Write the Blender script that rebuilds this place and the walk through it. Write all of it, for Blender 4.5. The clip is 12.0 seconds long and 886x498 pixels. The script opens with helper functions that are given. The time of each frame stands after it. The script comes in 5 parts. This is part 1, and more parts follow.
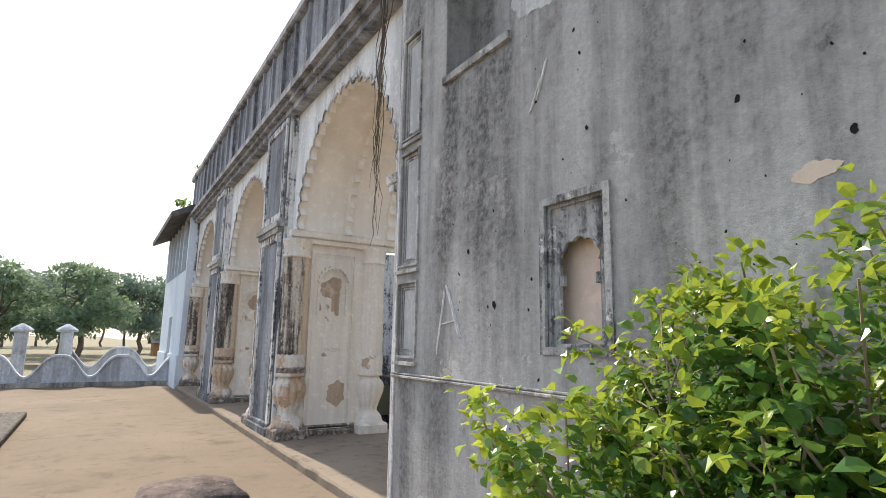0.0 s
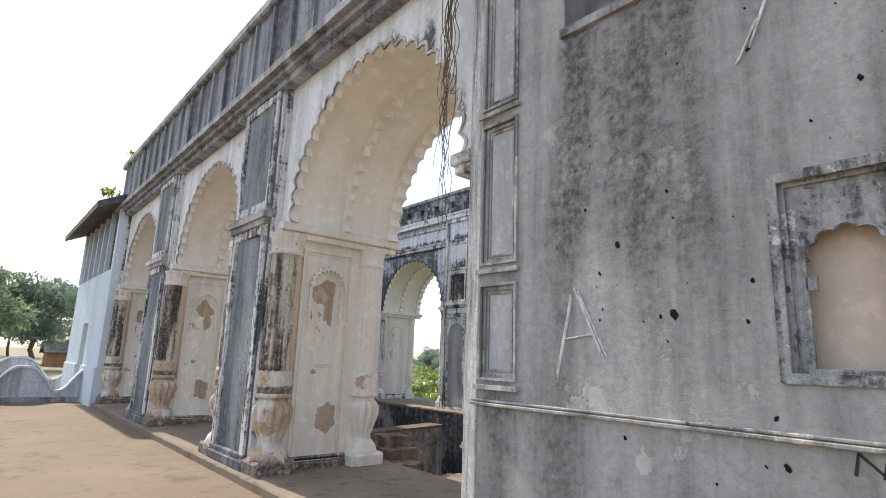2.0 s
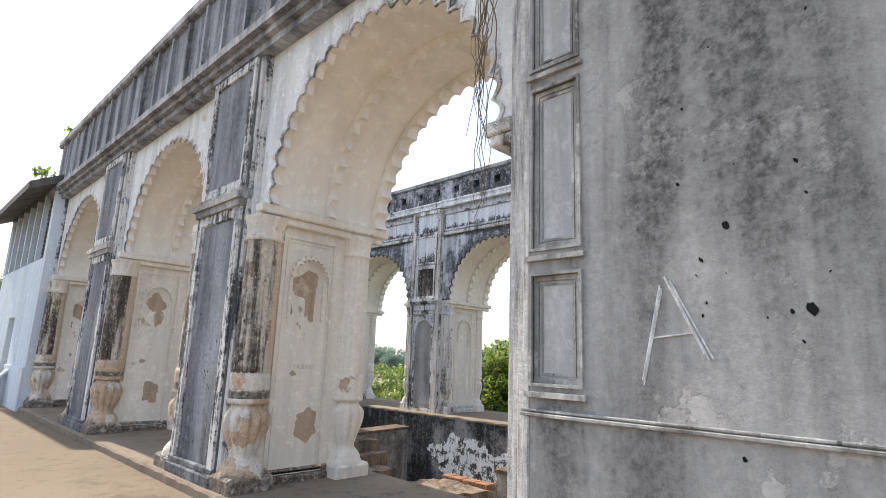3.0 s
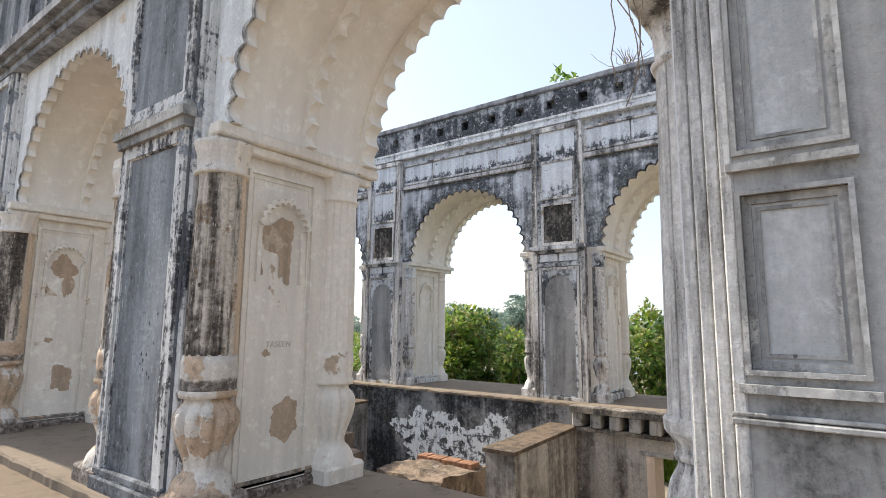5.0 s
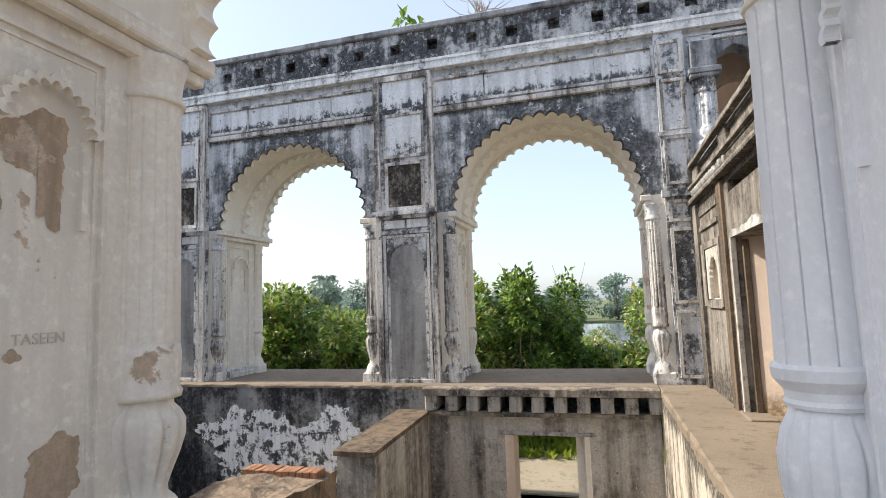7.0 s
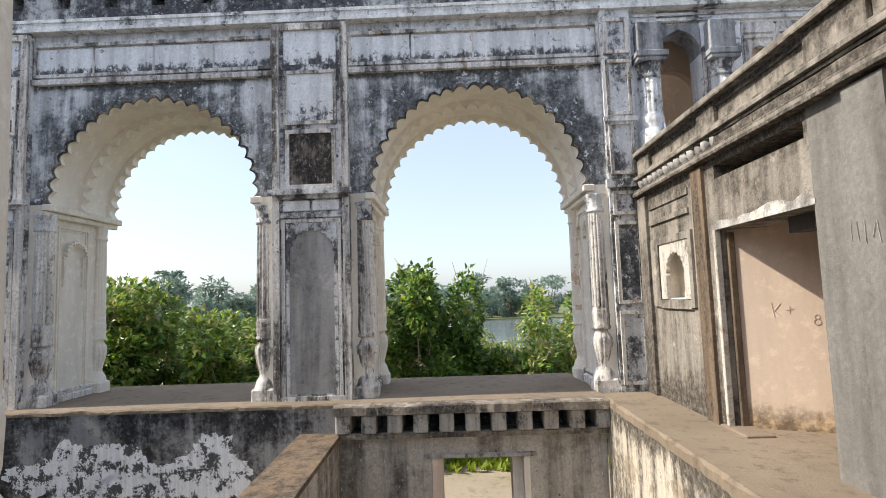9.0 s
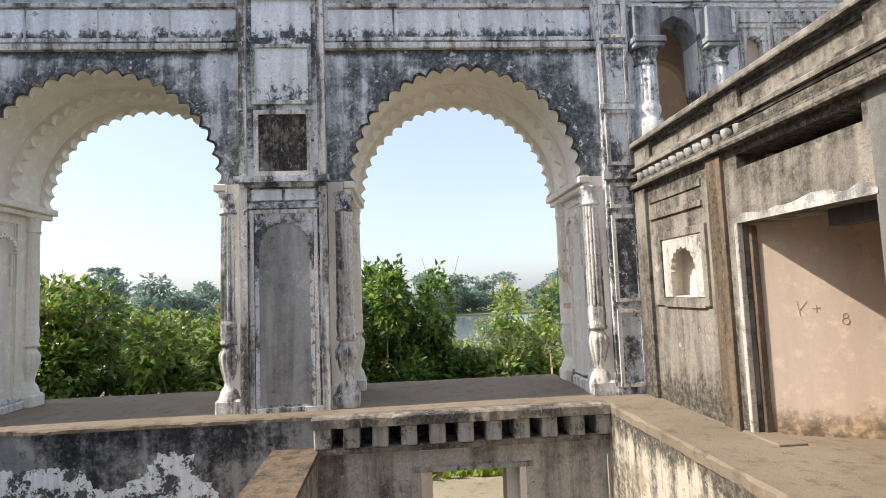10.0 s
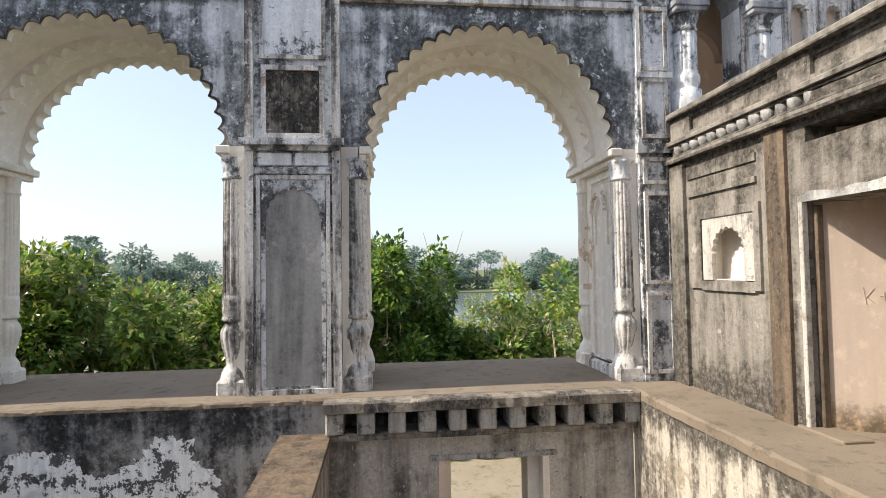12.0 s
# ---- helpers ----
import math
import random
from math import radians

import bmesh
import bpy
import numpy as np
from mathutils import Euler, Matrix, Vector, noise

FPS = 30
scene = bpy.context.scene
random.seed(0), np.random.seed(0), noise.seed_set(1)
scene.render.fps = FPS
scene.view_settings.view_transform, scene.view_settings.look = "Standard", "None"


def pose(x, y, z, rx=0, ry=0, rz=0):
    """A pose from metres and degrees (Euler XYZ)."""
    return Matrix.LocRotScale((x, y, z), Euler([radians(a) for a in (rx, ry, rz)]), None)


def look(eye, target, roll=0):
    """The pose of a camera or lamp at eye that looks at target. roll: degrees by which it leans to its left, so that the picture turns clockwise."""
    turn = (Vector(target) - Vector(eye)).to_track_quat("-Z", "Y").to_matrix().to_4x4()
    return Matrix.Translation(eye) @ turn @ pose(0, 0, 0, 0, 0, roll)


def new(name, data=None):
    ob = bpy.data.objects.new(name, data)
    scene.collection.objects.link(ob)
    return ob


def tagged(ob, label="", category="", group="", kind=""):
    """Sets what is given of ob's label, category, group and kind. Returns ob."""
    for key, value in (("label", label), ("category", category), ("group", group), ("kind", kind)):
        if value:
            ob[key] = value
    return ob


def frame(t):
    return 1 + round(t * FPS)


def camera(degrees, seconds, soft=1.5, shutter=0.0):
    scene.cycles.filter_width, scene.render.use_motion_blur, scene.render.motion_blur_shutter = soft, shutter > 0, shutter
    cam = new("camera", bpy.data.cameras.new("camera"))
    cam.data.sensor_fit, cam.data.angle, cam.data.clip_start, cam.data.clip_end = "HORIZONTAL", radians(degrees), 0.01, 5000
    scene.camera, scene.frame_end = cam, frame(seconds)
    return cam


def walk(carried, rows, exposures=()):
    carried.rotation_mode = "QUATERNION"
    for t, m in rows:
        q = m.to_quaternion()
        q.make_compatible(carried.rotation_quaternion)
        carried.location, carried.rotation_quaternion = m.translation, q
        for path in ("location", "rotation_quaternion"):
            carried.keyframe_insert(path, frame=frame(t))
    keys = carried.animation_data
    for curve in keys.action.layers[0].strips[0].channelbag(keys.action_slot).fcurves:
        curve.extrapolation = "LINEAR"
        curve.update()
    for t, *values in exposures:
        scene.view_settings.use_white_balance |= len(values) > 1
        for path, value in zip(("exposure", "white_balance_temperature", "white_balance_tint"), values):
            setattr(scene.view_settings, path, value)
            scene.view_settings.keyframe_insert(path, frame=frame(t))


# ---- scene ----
cam = camera(77.9, 12.0, soft=0.5)
ROWS = [                                                   # seconds, eye, target, roll
    (0, (0.01, 0.06, 1.467), (1.051, 1.735, 1.802), 1.0),
    (0.5, (-0.116, 0.419, 1.448), (0.959, 2.07, 1.796), 1.7),
    (1, (-0.282, 0.822, 1.442), (0.843, 2.436, 1.804), 2.0),
    (1.5, (-0.369, 1.221, 1.441), (0.818, 2.785, 1.819), 2.0),
    (2, (-0.432, 1.641, 1.451), (0.83, 3.142, 1.848), 2.1),
    (2.5, (-0.509, 2.069, 1.47), (0.834, 3.494, 1.877), 2.2),
    (3, (-0.434, 2.516, 1.458), (0.966, 3.889, 1.854), 2.1),
    (3.2, (-0.417, 2.688, 1.446), (1.003, 4.043, 1.834), 1.9),
    (4.8, (0.013, 3.926, 1.495), (1.579, 5.134, 1.795), 0.7),
    (5, (0.058, 4.088, 1.489), (1.642, 5.277, 1.767), 0.5),
    (5.5, (0.326, 4.541, 1.422), (1.973, 5.653, 1.654), -0.3),
    (6, (0.499, 4.846, 1.418), (2.252, 5.786, 1.622), -1.0),
    (6.5, (0.68, 5.197, 1.442), (2.527, 5.939, 1.632), -1.6),
    (7, (1.076, 5.566, 1.413), (2.991, 6.107, 1.615), -2.0),
    (7.2, (1.196, 5.718, 1.413), (3.129, 6.192, 1.61), -2.0),
    (8.8, (2.269, 6.706, 1.462), (4.26, 6.78, 1.637), -1.8),
    (9, (2.396, 6.803, 1.46), (4.388, 6.84, 1.64), -1.9),
    (9.5, (2.787, 7.041, 1.511), (4.778, 6.976, 1.688), -2.2),
    (10, (3.047, 7.329, 1.506), (5.035, 7.182, 1.668), -2.2),
    (10.5, (3.333, 7.51, 1.523), (5.319, 7.317, 1.66), -2.2),
    (11, (3.546, 7.648, 1.538), (5.53, 7.41, 1.635), -1.9),
    (11.5, (3.605, 7.755, 1.517), (5.586, 7.489, 1.595), -1.3),
    (12, (3.615, 7.78, 1.52), (5.603, 7.572, 1.597), -0.9),
]
walk(cam, [(t, look(eye, target, roll)) for t, eye, target, roll in ROWS],
     exposures=[(0.0, 0.80), (2.2, 0.80), (3.0, 0.94), (5.0, 0.86), (7.0, 0.78), (9.0, 0.70), (12.0, 0.70)])

# ---- world and sun ----
SUN_WAY = Vector((-0.04, 0.75, 0.664)).normalized()          # towards the sun
world = bpy.data.worlds.new("sky")
scene.world = world
world.use_nodes = True
wn = world.node_tree.nodes
wn.clear()
sky = wn.new("ShaderNodeTexSky")
sky.sky_type, sky.sun_disc = "NISHITA", False
sky.sun_elevation = math.asin(SUN_WAY.z)
sky.sun_rotation = math.atan2(SUN_WAY.x, SUN_WAY.y)
sky.altitude, sky.air_density, sky.dust_density, sky.ozone_density = 50, 1.0, 2.0, 1.5
bg = wn.new("ShaderNodeBackground")
bg.inputs["Strength"].default_value = 0.14
wo = wn.new("ShaderNodeOutputWorld")
haze = wn.new("ShaderNodeMix")                              # a thin, even haze over the clear sky
haze.data_type = "RGBA"
haze.inputs[0].default_value = 0.36
haze.inputs[7].default_value = (5.2, 5.6, 6.4, 1)
world.node_tree.links.new(sky.outputs[0], haze.inputs[6])
world.node_tree.links.new(haze.outputs[2], bg.inputs["Color"])
world.node_tree.links.new(bg.outputs[0], wo.inputs["Surface"])
lamp = bpy.data.lights.new("sun", "SUN")
lamp.energy, lamp.angle, lamp.color = 3.8, radians(0.8), (1.0, 0.91, 0.78)
sun = new("sun", lamp)
sun.matrix_world = look(SUN_WAY * 60, (0, 0, 0))


# ---- materials ----
class Nodes:
    """A small builder for a node material."""

    def __init__(self, name, rough=0.9):
        self.m = bpy.data.materials.new(name)
        self.m.use_nodes = True
        self.t = self.m.node_tree
        self.b = self.t.nodes["Principled BSDF"]
        self.b.inputs["Roughness"].default_value = rough
        self.b.inputs["Specular IOR Level"].default_value = 0.25
        self.pos = self.t.nodes.new("ShaderNodeNewGeometry").outputs["Position"]

    def put(self, kind, **ins):
        n = self.t.nodes.new(kind)
        for k, v in ins.items():
            self.feed(n.inputs[k.replace("_", " ")], v)
        return n

    def feed(self, socket, v):
        if isinstance(v, bpy.types.NodeSocket):
            self.t.links.new(v, socket)
        else:
            socket.default_value = v

    def mapped(self, scale, shift=0.0):
        n = self.put("ShaderNodeMapping", Vector=self.pos)
        n.inputs["Scale"].default_value = scale
        n.inputs["Location"].default_value = (shift, shift * 1.7, shift * 0.6)
        return n.outputs[0]

    def noise(self, scale, detail=6.0, rough=0.6, vec=None, shift=0.0):
        n = self.put("ShaderNodeTexNoise", Vector=vec or self.mapped((1, 1, 1), shift), Scale=scale, Detail=detail, Roughness=rough)
        return n.outputs["Fac"]

    def ramp(self, fac, a, b):
        n = self.put("ShaderNodeMapRange", Value=fac, From_Min=a, From_Max=b)
        n.interpolation_type = "SMOOTHSTEP"
        return n.outputs[0]

    def math(self, op, a, b=0.0):
        n = self.t.nodes.new("ShaderNodeMath")
        n.operation = op
        self.feed(n.inputs[0], a)
        self.feed(n.inputs[1], b)
        return n.outputs[0]

    def mix(self, fac, a, b):
        n = self.t.nodes.new("ShaderNodeMix")
        n.data_type = "RGBA"
        self.feed(n.inputs[0], fac)
        for k, c in ((6, a), (7, b)):
            self.feed(n.inputs[k], c if isinstance(c, bpy.types.NodeSocket) else (*c, 1))
        return n.outputs[2]

    def finish(self, colour, height=None, strength=0.3, distance=0.02):
        self.feed(self.b.inputs["Base Color"], colour if isinstance(colour, bpy.types.NodeSocket) else (*colour, 1))
        if height is not None:
            n = self.put("ShaderNodeBump", Height=height, Strength=strength, Distance=distance)
            self.t.links.new(n.outputs[0], self.b.inputs["Normal"])
        return self.m


def tint(c, k):
    return tuple(min(1, v * k) for v in c)


def weathered(name, base, stain, patch=None, stained=0.4, patched=0.3, size=1.0, shift=0.0, streak=0.5, rough=0.92, bump=0.35, edge=0.09, grit=1.0, ledges=(), lee=None, arcs=None, under=(), creep=0.13, runs=(), chip=0.0):
    """Old lime plaster: base paint, dark growth in streaks and blotches, and patches where the coat has gone."""
    s = Nodes(name, rough)
    big = s.noise(0.9 / size, 9, 0.65, shift=shift)
    run = s.noise(1.0, 7, 0.62, vec=s.mapped((3.2 / size, 3.2 / size, 0.34 / size), shift + 3))
    fine = s.noise(24, 9, 0.74, shift=shift)
    mid = s.noise(7 / size, 8, 0.7, shift=shift + 9)
    grain = s.noise(75, 4, 0.75, shift=shift + 4)
    col = s.mix(s.ramp(fine, 0.38, 0.62), tint(base, 1 - 0.24 * grit), tint(base, 1 + 0.17 * grit))
    col = s.mix(s.ramp(run, 0.38, 0.66), col, tint(base, 1 - 0.38 * min(1, grit + 0.15)))
    col = s.mix(s.math("MULTIPLY", s.ramp(mid, 0.52, 0.66), 0.6), col, tint(base, 1.22))
    if patch:
        pm = s.noise(1.3 / size, 9, 0.62, shift=shift + 21)
        pmask = s.ramp(pm, 0.74 - patched * 0.5, 0.76 - patched * 0.5)
        pcol = s.mix(s.ramp(mid, 0.3, 0.7), tint(patch, 0.75), tint(patch, 1.2))
        col = s.mix(pmask, col, pcol)
    both = s.math("ADD", s.math("MULTIPLY", big, 1 - streak), s.math("MULTIPLY", run, streak))
    both = s.math("ADD", s.math("MULTIPLY", both, 0.64), s.math("MULTIPLY", mid, 0.26))
    both = s.math("ADD", both, s.math("MULTIPLY", fine, 0.10))
    if ledges or lee or arcs or under or runs:
        axes = s.put("ShaderNodeSeparateXYZ", Vector=s.pos)
    for foot, rise in ledges:                    # black growth creeping up from a ledge
        up = s.math("MULTIPLY", s.ramp(s.math("ADD", axes.outputs["Z"], s.math("MULTIPLY", s.math("SUBTRACT", big, 0.5), 1.6 * rise)), foot + rise, foot), s.math("GREATER_THAN", axes.outputs["Z"], foot - 0.03))
        both = s.math("ADD", both, s.math("MULTIPLY", up, creep))
    for lip_z, drop in under:                    # black drips running down from a ledge
        down = s.math("MULTIPLY", s.ramp(axes.outputs["Z"], lip_z - drop, lip_z), s.math("LESS_THAN", axes.outputs["Z"], lip_z + 0.02))
        both = s.math("ADD", both, s.math("MULTIPLY", down, 0.11))
    for y_a, y_b, lip_z, drop in runs:           # a broad dark run below the sill of an opening
        side = s.math("MULTIPLY", s.ramp(axes.outputs["Y"], y_a, y_a + 0.3), s.ramp(axes.outputs["Y"], y_b, y_b - 0.18))
        down = s.math("MULTIPLY", s.ramp(axes.outputs["Z"], lip_z - drop, lip_z), s.math("LESS_THAN", axes.outputs["Z"], lip_z))
        both = s.math("ADD", both, s.math("MULTIPLY", s.math("MULTIPLY", side, down), 0.09))
    if arcs:                                     # a black band of growth that follows each arch of a row
        first, pitch, foot, inner, outer = arcs
        dy = s.t.nodes.new("ShaderNodeMath")
        dy.operation = "PINGPONG"
        s.feed(dy.inputs[0], s.math("SUBTRACT", axes.outputs["Y"], first))
        dy.inputs[1].default_value = pitch / 2
        dz = s.math("SUBTRACT", axes.outputs["Z"], foot)
        far = s.math("SQRT", s.math("ADD", s.math("MULTIPLY", dy.outputs[0], dy.outputs[0]), s.math("MULTIPLY", dz, dz)))
        both = s.math("ADD", both, s.math("SUBTRACT", s.math("MULTIPLY", s.ramp(s.math("ADD", far, s.math("MULTIPLY", s.math("SUBTRACT", mid, 0.5), 1.2)), outer, inner), 0.115), 0.03))
    if lee:                                      # past this line the rain does not reach and bare tan plaster shows
        along = s.math("ADD", axes.outputs["X"], s.math("MULTIPLY", s.math("SUBTRACT", mid, 0.5), 0.12))
        dry = s.ramp(along, lee[0] - 0.015, lee[0] + 0.015)
        col = s.mix(dry, col, s.mix(s.ramp(run, 0.35, 0.65), lee[1], tint(lee[1], 1.35)))
        both = s.math("SUBTRACT", both, s.math("MULTIPLY", dry, 0.16))
    lim = 0.72 - stained * 0.44
    smask = s.ramp(both, lim - edge, lim + edge)
    scol = s.mix(s.ramp(s.noise(11 / size, 9, 0.72, shift=shift + 14), 0.40, 0.68), tint(stain, 0.65), tint(stain, 2.9))
    if edge >= 0.1:
        broken = s.math("MULTIPLY", smask, s.ramp(fine, 0.15, 0.62))
    else:
        broken = s.math("MULTIPLY", smask, s.ramp(s.math("ADD", fine, s.math("MULTIPLY", smask, 0.5)), 0.5, 0.72))
    col = s.mix(s.math("MULTIPLY", broken, 0.95), col, scol)
    col = s.mix(s.math("MULTIPLY", s.math("MULTIPLY", s.ramp(grain, 0.55, 0.62), s.ramp(run, 0.40, 0.62)), 0.75 * grit), col, tint(stain, 1.2))
    if chip:                                     # hard-edged flakes: pale ones left in the growth, dark ones gone from the paint
        peel = s.noise(8.5, 10, 0.76, shift=shift + 31)
        left = s.math("MULTIPLY", s.ramp(peel, 0.575, 0.60), smask)
        col = s.mix(s.math("MULTIPLY", left, chip), col, s.mix(s.ramp(mid, 0.35, 0.65), tint(base, 0.75), tint(base, 1.15)))
        gone = s.math("MULTIPLY", s.ramp(peel, 0.405, 0.385), s.math("SUBTRACT", 1.0, smask))
        col = s.mix(s.math("MULTIPLY", gone, chip), col, tint(stain, 1.3))
    if grit >= 1:
        scuff = s.noise(1.0, 4, 0.6, vec=s.mapped((26, 26, 9), shift + 6))
        col = s.mix(s.math("MULTIPLY", s.ramp(scuff, 0.63, 0.68), 0.5), col, tint(base, 1.55))
        cells = s.put("ShaderNodeTexVoronoi", Vector=s.mapped((1, 1, 0.7), shift + 2), Scale=13.0)
        pit = s.math("LESS_THAN", cells.outputs["Distance"], s.math("MULTIPLY", s.ramp(s.noise(3.1, 2, shift=shift + 8), 0.5, 0.75), 0.22))
        col = s.mix(s.math("MULTIPLY", pit, 0.85), col, tint(stain, 0.7))
    h = s.math("ADD", s.math("ADD", s.math("MULTIPLY", fine, 0.5 * grit), s.math("MULTIPLY", grain, 0.25 * grit)), mid)
    if patch:
        h = s.math("SUBTRACT", h, s.math("MULTIPLY", pmask, 0.5))
    return s.finish(col, h, bump, 0.025)


def earth(name, a, b, c, scale=1.0, bump=0.4):
    s = Nodes(name, 0.95)
    col = s.mix(s.ramp(s.noise(0.5 * scale, 8), 0.3, 0.7), a, b)
    col = s.mix(s.ramp(s.noise(2.6 * scale, 9, 0.7, shift=5), 0.52, 0.75), col, c)
    blot = s.noise(5.5, 9, 0.72, shift=11)
    col = s.mix(s.math("MULTIPLY", s.ramp(blot, 0.54, 0.66), 0.55), col, tint(c, 0.85))
    col = s.mix(s.math("MULTIPLY", s.ramp(s.noise(9, 8, 0.7, shift=17), 0.60, 0.70), 0.5), col, tint(b, 1.3))
    fine = s.noise(45, 5, 0.75)
    col = s.mix(s.math("MULTIPLY", s.ramp(fine, 0.5, 0.8), 0.5), col, tint(a, 0.6))
    return s.finish(col, s.math("ADD", fine, s.noise(4, 6)), bump, 0.02)


def foliage(name, a, b, rough=0.45):
    s = Nodes(name, rough)
    g = s.t.nodes.new("ShaderNodeNewGeometry")
    rnd = g.outputs["Random Per Island"]
    col = s.mix(rnd, a, b)
    col = s.mix(s.ramp(s.noise(0.8, 3), 0.35, 0.65), tint(a, 0.75), col)
    s.feed(s.b.inputs["Base Color"], col)
    s.b.inputs["Specular IOR Level"].default_value = 0.4
    tr = s.put("ShaderNodeBsdfTranslucent", Color=s.mix(0.5, col, tint(b, 1.6)))
    mx = s.put("ShaderNodeMixShader", Fac=0.30)
    s.t.links.new(s.b.outputs[0], mx.inputs[1])
    s.t.links.new(tr.outputs[0], mx.inputs[2])
    s.t.links.new(mx.outputs[0], s.t.nodes["Material Output"].inputs["Surface"])
    return s.m


def bark(name, a):
    s = Nodes(name, 0.9)
    v = s.noise(1, 6, vec=s.mapped((14, 14, 2)))
    return s.finish(s.mix(v, tint(a, 0.5), tint(a, 1.4)), v, 0.5)


GREY = weathered("grey_plaster", (0.455, 0.445, 0.425), (0.085, 0.083, 0.079), (0.56, 0.54, 0.51), 0.43, 0.22, 0.9, 2.0, 0.5, bump=0.5, edge=0.10, grit=0.62, runs=((2.75, 3.80, 3.6, 2.9), (1.2, 2.0, 4.6, 2.4)), chip=0.25)
GREY_TRIM = weathered("grey_trim_plaster", (0.44, 0.43, 0.41), (0.10, 0.095, 0.09), (0.62, 0.60, 0.56), 0.42, 0.35, 0.8, 5.0, 0.7, chip=0.60)
PANEL_PALE = weathered("pale_panel_plaster", (0.55, 0.55, 0.54), (0.22, 0.21, 0.2), None, 0.25, 0, 0.8, 7.0, 0.6, grit=0.6)
CREAM = weathered("cream_limewash", (0.86, 0.80, 0.71), (0.45, 0.34, 0.23), (0.60, 0.47, 0.35), 0.10, 0.22, 0.8, 4.0, 0.4, bump=0.3, grit=0.25)
SOFFIT = weathered("cream_soffit_limewash", (0.90, 0.85, 0.77), (0.70, 0.60, 0.47), (0.74, 0.63, 0.50), 0.05, 0.10, 1.1, 11.0, 0.1, bump=0.2, grit=0.12)
SOOTY = weathered("blackened_plaster", (0.80, 0.81, 0.82), (0.052, 0.055, 0.060), (0.82, 0.79, 0.74), 0.485, 0.20, 0.7, 13.0, 0.35, bump=0.7, edge=0.04, grit=0.6, chip=0.90)
SPANDREL = weathered("blackened_spandrel_plaster", (0.80, 0.82, 0.84), (0.078, 0.085, 0.09), (0.88, 0.87, 0.84), 0.425, 0.24, 0.55, 113.0, 0.3, bump=0.6, edge=0.055, grit=0.8, arcs=(6.395, 4.93, 3.08, 1.65, 2.5), under=((4.95, 0.15),), chip=0.85)
FRONTFACE = weathered("white_front_plaster", (0.82, 0.82, 0.80), (0.06, 0.06, 0.06), (0.70, 0.62, 0.52), 0.24, 0.18, 0.7, 119.0, 0.4, edge=0.04, grit=0.4, arcs=(6.375, 4.93, 3.08, 1.6, 2.0))
CORNICE = weathered("smeared_cornice_plaster", (0.82, 0.83, 0.83), (0.06, 0.062, 0.066), None, 0.38, 0, 0.5, 117.0, 0.25, bump=0.6, edge=0.05, grit=0.6, chip=0.8)
PARAPET_BLACK = weathered("black_parapet_plaster", (0.60, 0.60, 0.60), (0.045, 0.047, 0.052), None, 0.575, 0, 0.7, 151.0, 0.3, bump=0.7, edge=0.05, grit=0.6, chip=0.8)
STREAKED = weathered("streaked_plaster", (0.78, 0.75, 0.71), (0.065, 0.06, 0.055), (0.46, 0.36, 0.27), 0.42, 0.24, 0.7, 17.0, 0.85, edge=0.06, bump=0.5, chip=0.80)
SHAFT_BROWN = weathered("brown_stained_shaft", (0.62, 0.55, 0.46), (0.05, 0.042, 0.036), (0.40, 0.30, 0.21), 0.52, 0.30, 0.5, 71.0, 0.9, edge=0.06, bump=0.6, lee=(2.53, (0.60, 0.47, 0.34)), chip=0.50)
BASE_DIRTY = weathered("dirty_cream_plaster", (0.74, 0.68, 0.60), (0.12, 0.10, 0.085), (0.56, 0.42, 0.30), 0.24, 0.54, 0.5, 73.0, 0.4, edge=0.05, bump=0.5, grit=0.5, ledges=((0.0, 0.5), (1.02, 0.1)), creep=0.24, chip=0.50)
CAP_CREAM = weathered("smeared_cream_plaster", (0.80, 0.74, 0.66), (0.06, 0.055, 0.05), (0.60, 0.48, 0.36), 0.30, 0.25, 0.5, 75.0, 0.6, edge=0.05, bump=0.5, grit=0.4, lee=(2.44, (0.74, 0.66, 0.56)), chip=0.50)
PEELEDGE = weathered("peeling_white_edge", (0.76, 0.75, 0.73), (0.05, 0.05, 0.055), (0.36, 0.38, 0.41), 0.46, 0.34, 0.45, 77.0, 0.75, edge=0.03, bump=0.8, grit=0.5, chip=0.70)
PILASTER = weathered("streaked_grey_pilaster", (0.33, 0.345, 0.365), (0.055, 0.058, 0.064), (0.46, 0.46, 0.46), 0.38, 0.10, 1.0, 79.0, 0.55, edge=0.10, bump=0.5, grit=1.0, ledges=((0.0, 1.5),), chip=0.45)
PITBLACK = weathered("black_damp_and_shade_plaster", (0.34, 0.335, 0.33), (0.024, 0.024, 0.025), (0.46, 0.45, 0.43), 0.56, 0.10, 0.8, 83.0, 0.3, bump=0.5, edge=0.06, grit=0.5, chip=0.50)
PEEL = weathered("bare_tan_plaster", (0.50, 0.385, 0.28), (0.30, 0.21, 0.14), (0.60, 0.49, 0.38), 0.3, 0.3, 0.4, 89.0, 0.2, bump=0.5, grit=0.5)
GREYCOL = weathered("pale_weathered_shaft", (0.84, 0.82, 0.79), (0.16, 0.155, 0.15), None, 0.33, 0, 0.16, 101.0, 0.85, edge=0.08, bump=1.0, grit=0.8)
NICHE = weathered("scuffed_niche_plaster", (0.46, 0.46, 0.45), (0.06, 0.06, 0.06), (0.78, 0.78, 0.77), 0.47, 0.30, 0.3, 103.0, 0.5, edge=0.05, bump=0.7, chip=0.70)
